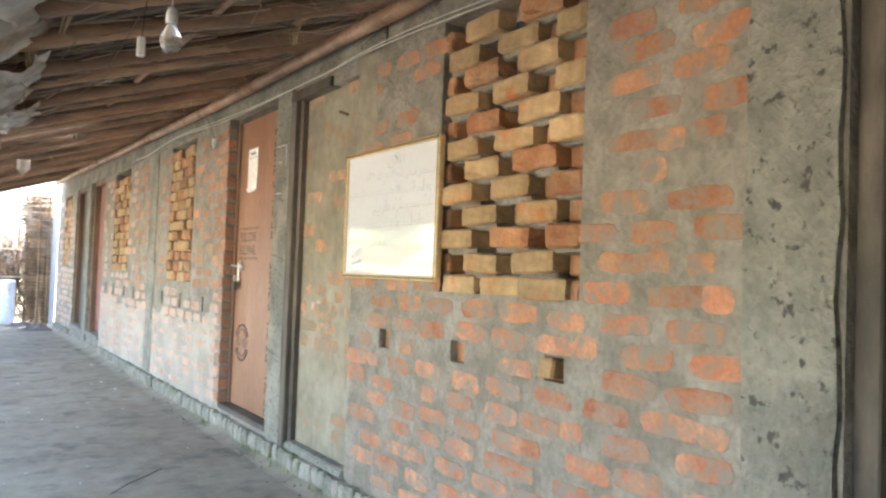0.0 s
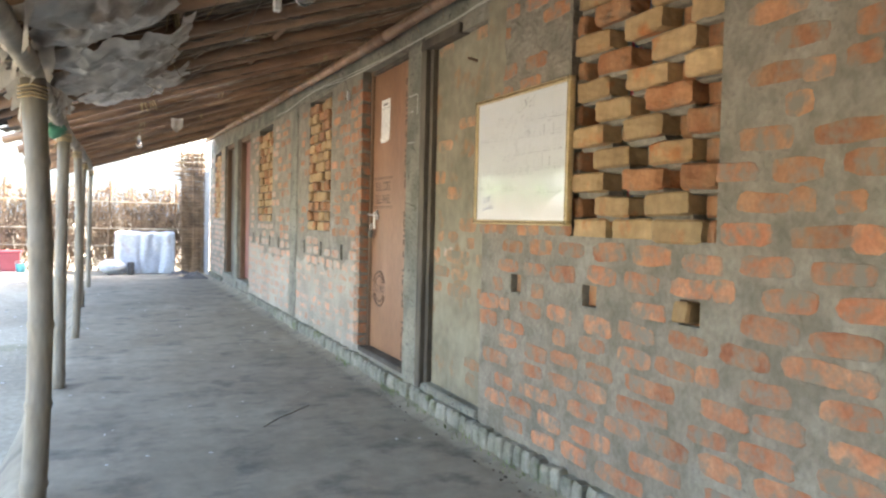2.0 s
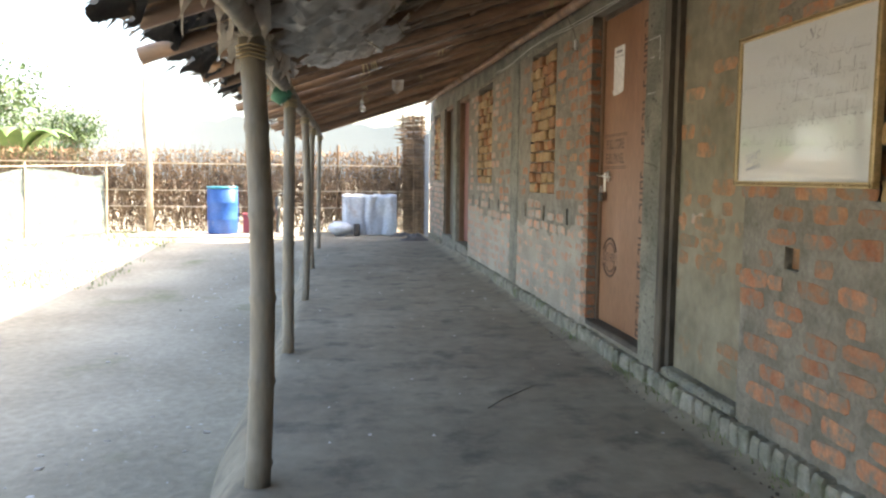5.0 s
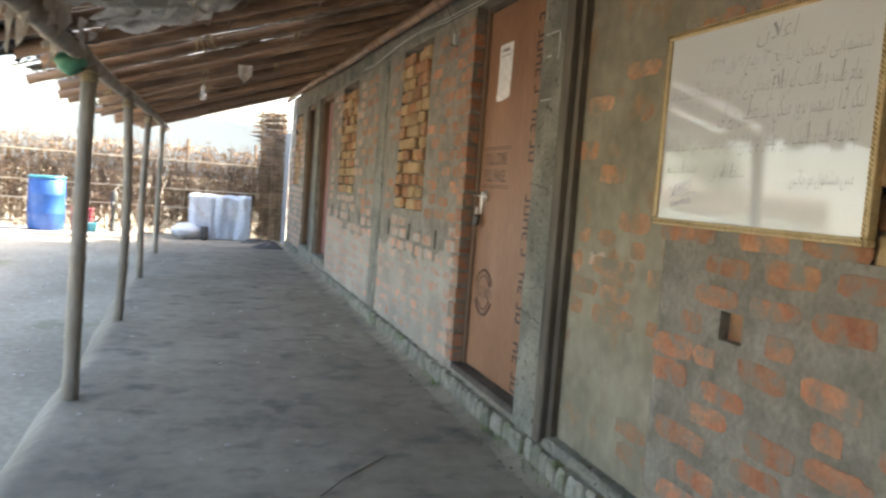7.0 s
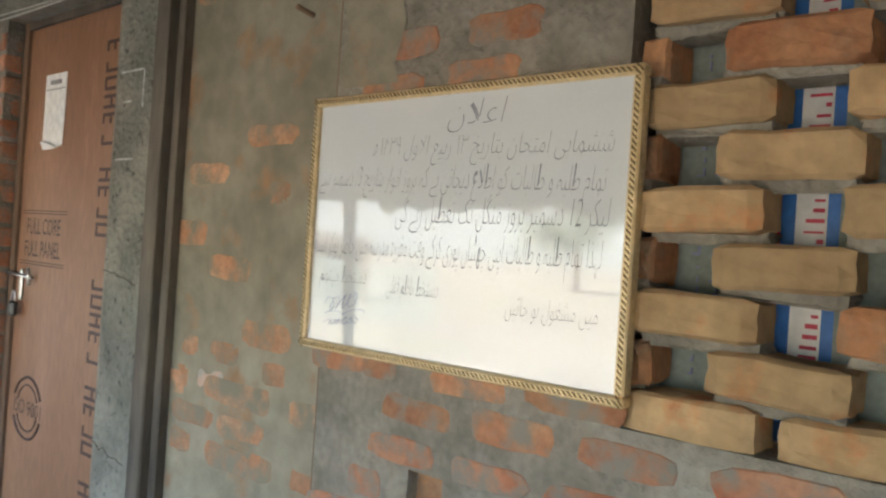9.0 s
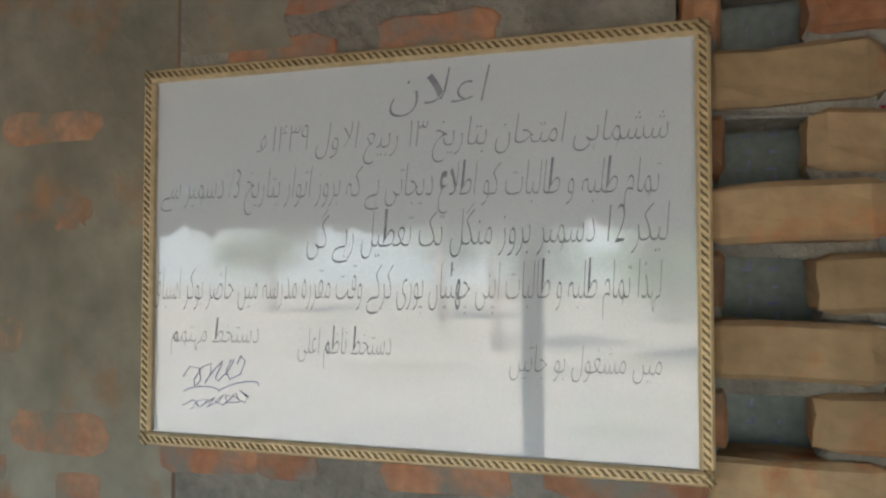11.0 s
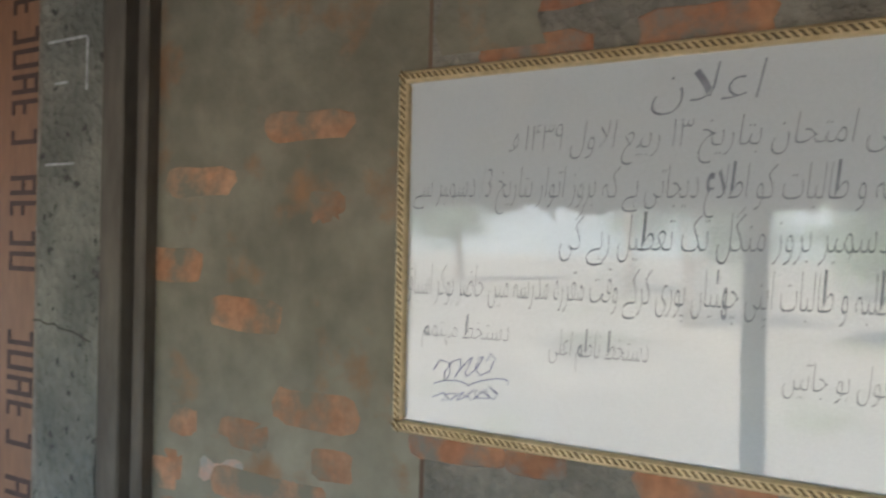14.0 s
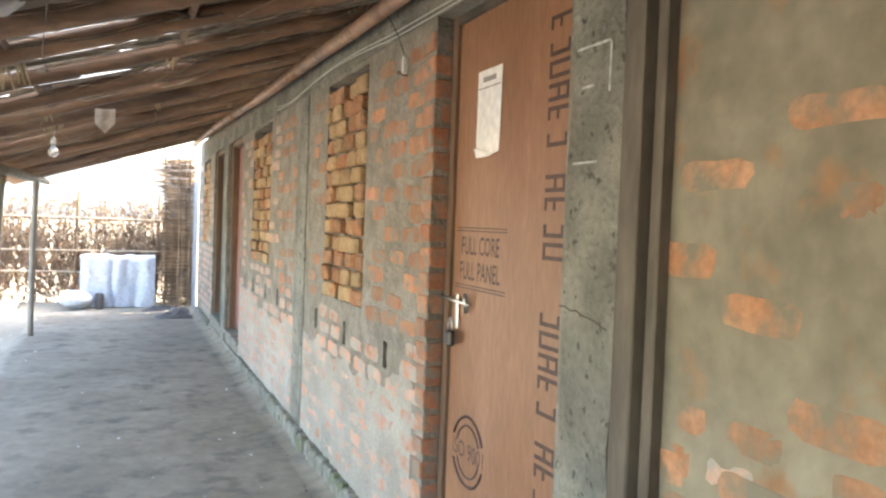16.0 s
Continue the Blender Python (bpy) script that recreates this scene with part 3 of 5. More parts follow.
# ---------------- brick screens ----------------
def block_variants(n, rough=1.0):
    """Hand-moulded bricks of unit length with worn, chipped edges."""
    out = []
    for k in range(n):
        bm = bmesh.new()
        bmesh.ops.create_cube(bm, size=1)
        bmesh.ops.bevel(bm, geom=bm.edges[:], offset=0.10, segments=1, affect="EDGES")
        bmesh.ops.subdivide_edges(bm, edges=[e for e in bm.edges if e.calc_length() > 0.6], cuts=2, use_grid_fill=True)
        for v in bm.verts:
            far = max(abs(v.co.x), abs(v.co.z)) > 0.3
            x, y, z = v.co.x, v.co.y, v.co.z
            w = noise.noise(Vector((x * 2.5 + k * 7, y * 3.5, z * 2.5)))
            chip = 0.10 * max(0, noise.noise(Vector((x * 4, y * 6 + k * 5, z * 4))) - 0.18) if far else 0
            v.co = Vector((x * 0.107 * (1 - chip) + 0.007 * rough * w, y * (1 - 0.5 * chip) + 0.022 * rough * noise.noise(Vector((z * 5, k * 3.1, x * 5))), z * 0.077 * (1 - 1.6 * chip) + 0.005 * rough * noise.noise(Vector((y * 4, k * 2.3, x * 3)))))
        me = bpy.data.meshes.new("brick")
        bm.to_mesh(me)
        bm.free()
        out.append(me)
    return out


RAW = block_variants(10)
RED = block_variants(6, 1.6)
for me in RAW:
    me.materials.append(M["brick_raw"])
for me in RED:
    me.materials.append(M["brick_red"])


def screen(y0, y1, z0, courses, pitch_z, length, gap, start, label, reds):
    th = thing("brick_screen", (WALL, (y0 + y1) / 2, z0 - 0.045), label, "brick screen", "brick screens in the wall")
    mort = Shape()
    pitch = length + gap
    for i in range(courses):
        z = z0 + pitch_z * i
        first = start - (0.135 if i % 2 else 0)
        if i == 0:
            spans = [(y1 - 0.27 * k - 0.012, max(y0, y1 - 0.27 * (k + 1) + 0.004)) for k in range(int((y1 - y0) / 0.27) + 1)]
        else:
            spans = [(first - pitch * k, first - pitch * k - length) for k in range(-2, 12)]
        for a, b in spans:
            a, b = min(a, y1 - 0.004), max(b, y0 + 0.004)
            if a - b < 0.035:
                continue
            red = random.random() < reds or a - b < 0.1
            ob = new("brick", random.choice(RED if red else RAW))
            ob.parent = th
            ob.location = (0.052 + random.uniform(-0.018, 0.012) + (0.02 if a - b < 0.1 else 0), (a + b) / 2 - (y0 + y1) / 2, z - (z0 - 0.045) + random.uniform(-0.003, 0.003))
            ob.scale = (1, (a - b) * random.uniform(0.93, 1.0), random.uniform(1.0, 1.11))
            ob.rotation_euler = (random.uniform(-0.03, 0.03), 0, random.uniform(-0.05, 0.05))
            if i and length > 0.2 and b - gap > y0 + 0.02 and b < 3.0:
                ob = new("brick", random.choice(RED))
                ob.parent = th
                ob.location = (0.112 + random.uniform(-0.02, 0.0), b - gap / 2 - (y0 + y1) / 2, z - (z0 - 0.045))
                ob.scale = (0.6, gap * 1.1, 1.1)
            if i:
                mort.box((WALL + random.uniform(0.018, 0.034), b + random.uniform(0.004, 0.02), z - pitch_z / 2 - 0.012), (WALL + 0.1, a - random.uniform(0.004, 0.02), z - pitch_z / 2 + 0.012), 0.004, 0.006)
    part("mortar", mort, "mortar", th)["kind"] = "stuff"
    part("lining", Shape().box((WALL + 0.108, y0 + 0.002, z0 - 0.04), (WALL + 0.13, y0 + 0.02, z0 + pitch_z * courses - 0.06)), "mortar", th)
    return th


screen(2.53, 3.398, 1.105, 12, 0.0915, 0.235, 0.10, 3.372, "open screen of loose tan bricks with gaps, beside the whiteboard", 0.17)
screen(7.15, 7.95, 1.05, 13, 0.0885, 0.165, 0.03, 7.94, "open screen of tan and orange bricks beyond the door", 0.3)
screen(9.75, 10.65, 1.11, 12, 0.0885, 0.165, 0.03, 10.64, "open screen of tan bricks in the limed wall", 0.3)
screen(14.3, 15.1, 1.13, 12, 0.0885, 0.16, 0.045, 15.09, "open brick screen near the far wall end", 0.3)

# printed sheets that hang inside behind the first screen
banner = thing("printed_banner", (2.0, 2.8, 1.1), "red, blue and white printed banner behind the brick screen", "banner")
for a, b, m_, n_ in ((3.161, 3.178, "red_print", "red_stripe"), (3.137, 3.161, "blue_print", "blue_stripe"), (3.086, 3.137, "paper", "white_stripe"),
                     (3.066, 3.086, "blue_print", "blue_stripe"), (2.93, 3.066, "sack", "grey_field"), (2.58, 2.93, "sack", "grey_field")):
    part(n_, Shape().box((1.985, a, 1.08), (1.989, b, 2.15)), m_, banner)
s = Shape()
for k in range(58):
    z = 1.1 + 0.018 * k
    s.box((1.982, 3.09, z), (1.9845, 3.09 + random.uniform(0.008, 0.036), z + random.uniform(0.003, 0.009)))
part("print_bar", s, "red_print", banner)["kind"] = "stuff"
sack = thing("printed_sack", (2.0, 3.25, 1.1), "grey-green printed sack cloth behind the brick screen", "sack")
part("cloth", Shape().grid(8, 20, lambda u, v: (1.985 + 0.006 * wobble(u * 3, v * 6, 4), 3.42 - 0.238 * u, 1.08 + 1.08 * v)), "sack", sack, smooth=True)
s = Shape()
for k in range(42):
    z = 1.1 + 0.0245 * k
    for y in (3.262, 3.298):
        if random.random() < 0.7:
            s.box((1.972, y, z), (1.976, y + random.uniform(0.004, 0.016), z + random.uniform(0.002, 0.005)))
        if random.random() < 0.5:
            s.box((1.972, y, z), (1.976, y + 0.003, z + random.uniform(0.006, 0.018)))
part("print_bar", s, "blue_ink", sack)["kind"] = "stuff"

# ---------------- whiteboard ----------------
BX = 1.822
board = thing("whiteboard", (1.84, 3.795, 1.115), "glossy whiteboard with handwriting in a gold rope-pattern frame", "whiteboard")
yl, yr, zb, zt = 4.236, 3.354, 1.115, 1.724
panel = part("panel", Shape().box((BX + 0.006, yr + 0.01, zb + 0.01), (1.846, yl - 0.01, zt - 0.01)), "board", board)
fw = 0.020
for nm, lo, hi in (("frame_top", (yr, zt - fw), (yl, zt)), ("frame_bottom", (yr, zb), (yl, zb + fw)), ("frame_side", (yl - fw, zb + fw), (yl, zt - fw)), ("frame_side", (yr, zb + fw), (yr + fw, zt - fw))):
    fr = part(nm, Shape().box((BX - 0.006, lo[0], lo[1]), (1.848, hi[0], hi[1]), 0.004), "gold", board)
    rope = Shape()
    horizontal = nm in ("frame_top", "frame_bottom")
    a, b = (lo[0], hi[0]) if horizontal else (lo[1] - fw, hi[1] + fw)
    mid = (lo[1] + hi[1]) / 2 if horizontal else (lo[0] + hi[0]) / 2
    n = int((b - a) / 0.0112)
    for k in range(n):
        c = a + (k + 0.5) * (b - a) / n
        pts = []
        for t in (-1, -0.35, 0.35, 1):
            along, across = c + 0.0066 * t, mid + 0.0036 * (t + 0.9 * math.sin(2.5 * t)) / 1.3
            pts.append((BX - 0.0065, along, across) if horizontal else (BX - 0.0065, across, along))
        rope.tube(pts, [0.0009, 0.0021, 0.0021, 0.0009], 5)
    part("rope_moulding", rope, "rope", fr)
place_text("handwriting", '\ufee5\ufefc\ufecb\ufe8d', board, 3.730, 1.656, BX + 0.0055, 0.154, 0.070, "marker", font_offset=-0.022, shear=0.25, turn=-1.0)
place_text("handwriting", '\ufbaa\u06f1\u06f4\u06f3\u06f9 \ufedd\ufeed\ufefb\ufe8d \ufeca\ufbff\ufe91\ufead \u06f1\u06f3 \ufea6\ufbfe\ufead\ufe8e\ufe98\ufe91 \ufee5\ufe8e\ufea4\ufe98\ufee3\ufe8d \ufbfd\ufba8\ufe8e\ufee4\ufeb8\ufeb7', board, 3.720, 1.585, BX + 0.0055, 0.623, 0.067, "marker", font_offset=-0.022, shear=0.25, turn=-1.0)
place_text("handwriting", '\ufbaf\ufeb3 \ufeae\ufe92\ufee4\ufeb3\ufea9 /3 \ufea6\ufbfe\ufead\ufe8e\ufe98\ufe91 \ufead\ufe8d\ufeee\ufe97\ufe8d \ufeaf\ufeed\ufeae\ufe91 \ufba7\ufb90 \ufbaf\ufba8 \ufbfd\ufe97\ufe8e\ufea0\ufbfe\ufea9 \ufec9\ufefc\ufec3\ufe8d \ufeee\ufb90 \ufe95\ufe8e\ufe92\ufedf\ufe8e\ufec3 \ufeed \ufba7\ufe92\ufee0\ufec3 \ufee1\ufe8e\ufee4\ufe97', board, 3.813, 1.517, BX + 0.0055, 0.790, 0.078, "marker", font_offset=-0.022, shear=0.25, turn=-1.0)
place_text("handwriting", '\ufbfd\ufb94 \ufbaf\ufba8\ufead \ufede\ufbff\ufec4\ufecc\ufe97 \ufb8f\ufe97 \ufede\ufb95\ufee8\ufee3 \ufeaf\ufeed\ufeae\ufe91 \ufeae\ufe92\ufee4\ufeb3\ufea9 12 \ufeae\ufb91\ufbff\ufedf', board, 3.675, 1.450, BX + 0.0055, 0.536, 0.083, "marker", font_offset=-0.022, shear=0.25, turn=0.6)
place_text("handwriting", '\ufed5\ufe8e\ufe92\ufeb3\ufe8d \ufeae\ufb90\ufeee\ufba8 \ufeae\ufebf\ufe8e\ufea3 \ufb9f\ufbff\ufee3 \ufba7\ufeb3\ufead\ufeaa\ufee3 \ufba6\ufead\ufeae\ufed8\ufee3 \ufe96\ufed7\ufeed \ufbaf\ufb90\ufeae\ufb90 \ufbfc\ufead\ufeee\ufb58 \ufb9e\ufe8e\ufbff\ufb69\ufbad\ufb7c \ufbfd\ufee8\ufb58\ufe8d \ufe95\ufe8e\ufe92\ufedf\ufe8e\ufec3 \ufeed \ufba7\ufe92\ufee0\ufec3 \ufee1\ufe8e\ufee4\ufe97 \ufe8d\ufeac\ufba9\ufedf', board, 3.820, 1.366, BX + 0.0055, 0.805, 0.085, "marker", font_offset=-0.022, shear=0.25, turn=0.6)
place_text("handwriting", '\ufb9f\ufbff\ufe8b\ufe8e\ufe9f \ufeee\ufba8 \ufedd\ufeee\ufed0\ufeb8\ufee3 \ufb9f\ufbff\ufee3', board, 3.523, 1.268, BX + 0.0055, 0.206, 0.053, "marker", font_offset=-0.022, shear=0.25, turn=0.6)
place_text("handwriting", '\u0670\ufbfd\ufee0\ufecb\ufe8d \ufee2\ufec7\ufe8e\ufee7 \ufec2\ufea8\ufe98\ufeb3\ufea9', board, 3.880, 1.280, BX + 0.0055, 0.153, 0.066, "marker", font_offset=-0.022, shear=0.25, turn=0.6)
place_text("handwriting", '\ufee2\ufee4\ufe98\ufba9\ufee3 \ufec2\ufea8\ufe98\ufeb3\ufea9', board, 4.105, 1.291, BX + 0.0055, 0.161, 0.060, "marker", font_offset=-0.022, shear=0.25, turn=0.6)
# signature and stamp
s = Shape()
for k0, (cy, cz, wy, wz, turns) in enumerate(((4.10, 1.235, 0.055, 0.018, 1.3), (4.08, 1.212, 0.075, 0.006, 0.5), (4.095, 1.190, 0.06, 0.009, 1.9))):
    pts = [(BX + 0.005, cy - wy * (2 * t / 24 - 1) * 0.9 + 0.012 * math.cos(turns * t), cz + wz * math.sin(turns * t * 0.9) + 0.02 * (t / 24 - 0.5)) for t in range(25)]
    s.tube(pts, 0.0007, 4)
part("signature", s, "blue_ink", board)

# ---------------- half brick, nails and wire on the wall ----------------
ob = new("brick_bat", RAW[0])
ob.matrix_basis = pose(WALL + 0.01, 2.65, 0.845, 3, 4, 12) @ Matrix.Diagonal((1, 0.065, 0.9, 1))
tagged(ob, "broken tan half brick stuck in a putlog hole", "brick")


def peg(name, y, z, length, label):
    return solid(name, Shape().tube([(WALL, y, z), (WALL - length, y + 0.01, z + 0.012)], 0.007, 6), "brown_wood", label=label, category="peg")


peg("wall_peg", 4.30, 1.95, 0.05, "short brown wooden peg in the wall")
peg("wall_peg", 6.62, 2.05, 0.04, "short brown wooden peg in the brickwork")

# ---------------- roof ----------------
def roof_z(x, y):
    return 1.70 + 0.325 * (x + 0.17) + 0.014 * (y - 4)


EAVE = -0.5
roof = thing("veranda_roof", (0.6, 6.5, 1.7), "lean-to veranda roof of bamboo rafters, sticks and patched thatch", "roof", kind="structure")
y = -2.2
k = 0
while y < 15.2:
    a = EAVE + random.uniform(-0.12, 0.14)
    sh = Shape().bamboo((a, y + random.uniform(-0.05, 0.05), roof_z(a, y) + 0.03), (2.3, y + random.uniform(-0.06, 0.06), roof_z(2.3, y) + 0.045), random.uniform(0.026, 0.036), random.uniform(0.034, 0.048), 0.36, 10, 0.02)
    part("rafter", sh, "bamboo_roof", roof, smooth=True)
    y += random.uniform(0.40, 0.58)
for x in (-0.35, 0.35, 0.95, 1.5):
    part("batten", Shape().bamboo((x, Y0, roof_z(x, Y0) + 0.092), (x + 0.05, 15.3, roof_z(x, 15.3) + 0.098), 0.015, 0.012, 0.5, 6, 0.03), "bamboo_roof", roof, smooth=True)
s = Shape()
y = -2.4
while y < 15.3:
    cuts = sorted([EAVE + random.uniform(-0.15, 0.1), 2.4] + [random.uniform(0.0, 1.6) for _ in range(random.choice((0, 1, 2)))])
    for a, b in zip(cuts, cuts[1:]):
        sk, r = random.uniform(-0.06, 0.06), random.uniform(0.003, 0.008)
        s.tube([(a, y, roof_z(a, y) + 0.088), ((a + b) / 2, y + sk / 2 + random.uniform(-0.01, 0.01), roof_z((a + b) / 2, y) + random.uniform(0.075, 0.092)), (b + 0.08, y + sk, roof_z(b, y) + 0.092)],
               [r, r * 1.1, r * 0.8], 5)
    y += random.uniform(0.05, 0.22)
for k in range(900):
    x, y, ln, a = random.uniform(-0.4, 1.7), random.uniform(0.5, 14.5), random.uniform(0.15, 0.6), random.gauss(0, 0.35)
    p, q = (x, y), (x + ln * math.cos(a), y + ln * math.sin(a))
    h0, h1 = random.uniform(0.02, 0.09), random.uniform(0.02, 0.09)
    s.tube([(*p, roof_z(*p) + h0), ((p[0] + q[0]) / 2, (p[1] + q[1]) / 2, roof_z((p[0] + q[0]) / 2, (p[1] + q[1]) / 2) + (h0 + h1) / 2 - random.uniform(0, 0.03)), (*q, roof_z(*q) + h1)], random.uniform(0.0015, 0.0045), 4)
ob = part("stick_layer", s, "stick", roof)
ob["kind"] = "stuff"
# thatch: overlapping strips, some short of their neighbour, with slits onto the sheet above
s = Shape()
y = -2.4
while y < 15.25:
    w = random.uniform(0.17, 0.30)
    x = EAVE - random.uniform(-0.05, 0.12)
    while x < 2.4:
        x2, yy = min(2.5, x + random.uniform(0.22, 0.7)), y + random.uniform(-0.012, 0.012)
        z = 0.104 + random.uniform(0, 0.008)
        open_part = y > 5.2 and x2 < (0.5 if y < 6.4 else 1.2) and random.random() < (0.85 if y < 10 else 0.5)
        ww = w - random.uniform(0.10, 0.16) if open_part else w + 0.02
        z1 = z + random.uniform(0.0, 0.03)
        s.add([(x, yy, roof_z(x, yy) + z), (x2, yy, roof_z(x2, yy) + z), (x2, yy + ww, roof_z(x2, yy + ww) + z), (x, yy + ww, roof_z(x, yy + ww) + z1),
               (x, yy, roof_z(x, yy) + z + 0.01), (x2, yy, roof_z(x2, yy) + z + 0.01), (x2, yy + ww, roof_z(x2, yy + ww) + z + 0.01), (x, yy + ww, roof_z(x, yy + ww) + z1 + 0.01)],
              [(0, 3, 2, 1), (4, 5, 6, 7), (0, 1, 5, 4), (1, 2, 6, 5), (2, 3, 7, 6), (3, 0, 4, 7)])
        x = x2 - 0.03
    y += w
# Added sheet, not a known roof part: turns direct sun into glowing slits.
part("plastic_cover", Shape().grid(20, 120, lambda u, v: (EAVE + 0.1 + 2.7 * u, -2.4 + 17.6 * v, roof_z(EAVE + 0.1 + 2.7 * u, -2.4 + 17.6 * v) + 0.2 + 0.012 * wobble(u * 7, v * 60))), "cover", roof, "unseen milky sheet added over the thatch to spread sunlight", smooth=True)
ob = part("thatch_layer", s, "thatch", roof)
ob["kind"] = "stuff"
s = Shape()
for y0_ in np.arange(Y0, 15.3, 1.0):
    z0_, z1_ = roof_z(2.3, y0_) + 0.12, roof_z(5.3, y0_) + 0.1
    s.add([(2.3, y0_, z0_), (5.3, y0_, z1_), (5.3, y0_ + 1.02, z1_), (2.3, y0_ + 1.02, z0_), (2.3, y0_, z0_ + .08), (5.3, y0_, z1_ + .08), (5.3, y0_ + 1.02, z1_ + .08), (2.3, y0_ + 1.02, z0_ + .08)],
          [(0, 3, 2, 1), (4, 5, 6, 7), (0, 1, 5, 4), (2, 3, 7, 6), (1, 2, 6, 5), (3, 0, 4, 7)])
solid("ceiling", s, "thatch", label="thatched roof over the rooms", category="roof", kind="structure")

# long wall plate and eave beam of bamboo
s = Shape()
pts = [(1.74, Y0, 2.21), (1.72, 1, 2.245), (1.72, 3.4, 2.275), (1.73, 5.4, 2.29), (1.74, 8.3, 2.345), (1.72, 11, 2.39), (1.73, 15.4, 2.46)]
for (a, b) in zip(pts, pts[1:]):
    s.bamboo(a, Vector(b) + (Vector(b) - Vector(a)).normalized() * 0.05, 0.036, 0.032, 0.4, 10, 0.012)
solid("wall_plate_pole", s, "bamboo_roof", True, label="long yellow-brown bamboo pole along the wall top", category="pole")
beams = [(-0.17, 1.2), (-0.15, 3.95), (-0.17, 6.15), (-0.17, 8.3), (-0.15, 10.8), (-0.16, 13.2), (-0.15, 15.3)]
s = Shape()
for (xa, ya), (xb, yb) in zip(beams, beams[1:]):
    s.bamboo((xa, ya - 0.15, roof_z(xa, ya) - 0.045), (xb, yb + 0.15, roof_z(xb, yb) - 0.045), 0.04, 0.036, 0.35, 10, 0.02)
solid("eave_pole", s, "bamboo", True, label="grey bamboo eave beam tied on top of the posts", category="pole")


def post(x, y, r, lean):
    th = thing("bamboo_post", (x, y, -0.1), "weathered grey bamboo post at the veranda edge", "post", "veranda posts")
    top = roof_z(x, y) - 0.08
    part("pole", Shape().bamboo((x, y, -0.22), (x + lean[0], y + lean[1], top), r, r * 0.86, 0.3, 14, 0.035), "bamboo", th, smooth=True)
    sh = Shape()
    for k in range(4):
        z = top - 0.03 - 0.014 * k
        sh.tube([(x + lean[0] + (r + 0.004) * math.cos(a), y + lean[1] + (r + 0.004) * math.sin(a), z + 0.004 * math.sin(3 * a)) for a in [2 * math.pi * q / 12 for q in range(13)]], 0.004, 4)
    part("lashing", sh, "straw", th)
    sh = Shape().lathe((x, y), [(0.10, -0.24), (0.075, -0.10), (r + 0.012, -0.03), (r - 0.006, -0.02)], 14)
    part("mud_footing", sh, "mud", th, smooth=True)


post(-0.16, 3.93, 0.048, (0.005, 0.05))
post(-0.175, 6.15, 0.040, (0.02, 0.1))
post(-0.17, 8.33, 0.036, (0.02, 0.0))
post(-0.17, 10.8, 0.036, (0.01, 0.1))
post(-0.16, 13.5, 0.034, (0.02, 0.1))

s = Shape().grid(14, 10, lambda u, v: (-0.2 + 0.07 * math.cos(6.283 * u) * math.sin(math.pi * v) * (1 + 0.4 * wobble(u * 5, v * 5)), 5.95 + 0.07 * math.sin(6.283 * u) * math.sin(math.pi * v), 1.56 + 0.13 * v))
solid("plastic_bag", s, "pump", True, label="crumpled green plastic bag tied by the eave", category="bag")
s = Shape().grid(8, 6, lambda u, v: (0.62 + 0.1 * u, 8.1 + 0.03 * math.sin(4 * u), roof_z(0.6, 8.1) - 0.02 - (0.13 - 0.05 * abs(2 * u - 1)) * v))
solid("hanging_scrap", s, "plastic", True, label="small pale scrap hanging under the rafters", category="scrap")

# straw cords that bind the rafters to the battens
for k in range(26):
    x, y = random.choice((-0.3, 0.37, 0.97, 1.52)) + random.uniform(-0.05, 0.05), random.uniform(2.2, 11)
    sh = Shape()
    for q in range(3):
        d = random.uniform(-0.03, 0.03)
        sh.tube([(x + 0.012 * q, y - 0.05, roof_z(x, y) + 0.07), (x + 0.012 * q + d, y, roof_z(x, y) - 0.018), (x + 0.012 * q, y + 0.05, roof_z(x, y) + 0.07)], 0.003, 4)
    e = Vector((x, y, roof_z(x, y) - 0.016))
    sh.tube([e, e + Vector((random.uniform(-0.05, 0.05), random.uniform(-0.04, 0.04), -0.03)), e + Vector((random.uniform(-0.1, 0.1), random.uniform(-0.06, 0.06), -0.09))], 0.002, 4)
    part("binding", sh, "straw", roof)

# plastic sheets and rags tucked under the rafters near the eave
def sheet(x0, x1, y0, y1, drop, label, mat="plastic"):
    def cloth(u, v):
        x = x0 + (x1 - x0) * u + (0.05 + 0.05 * abs(2 * u - 1)) * wobble(u * 4, v * 9, x0)
        y = y0 + (y1 - y0) * v + (0.04 + 0.05 * abs(2 * v - 1)) * wobble(u * 7, v * 3, y0 + 3)
        sag = drop * (0.4 + abs(math.sin(5 * v + u))) * (1 - abs(2 * u - 1) ** 4)
        return (x, y, roof_z(x, y) - sag + 0.025 * wobble(u * 9, v * 9, y0) + 0.022 * wobble(u * 14, v * 22, y0) + 0.008 * wobble(u * 34, v * 45, y0))
    return solid("plastic_sheet", Shape().grid(40, 48, cloth), mat, True, label=label, category="plastic sheet")


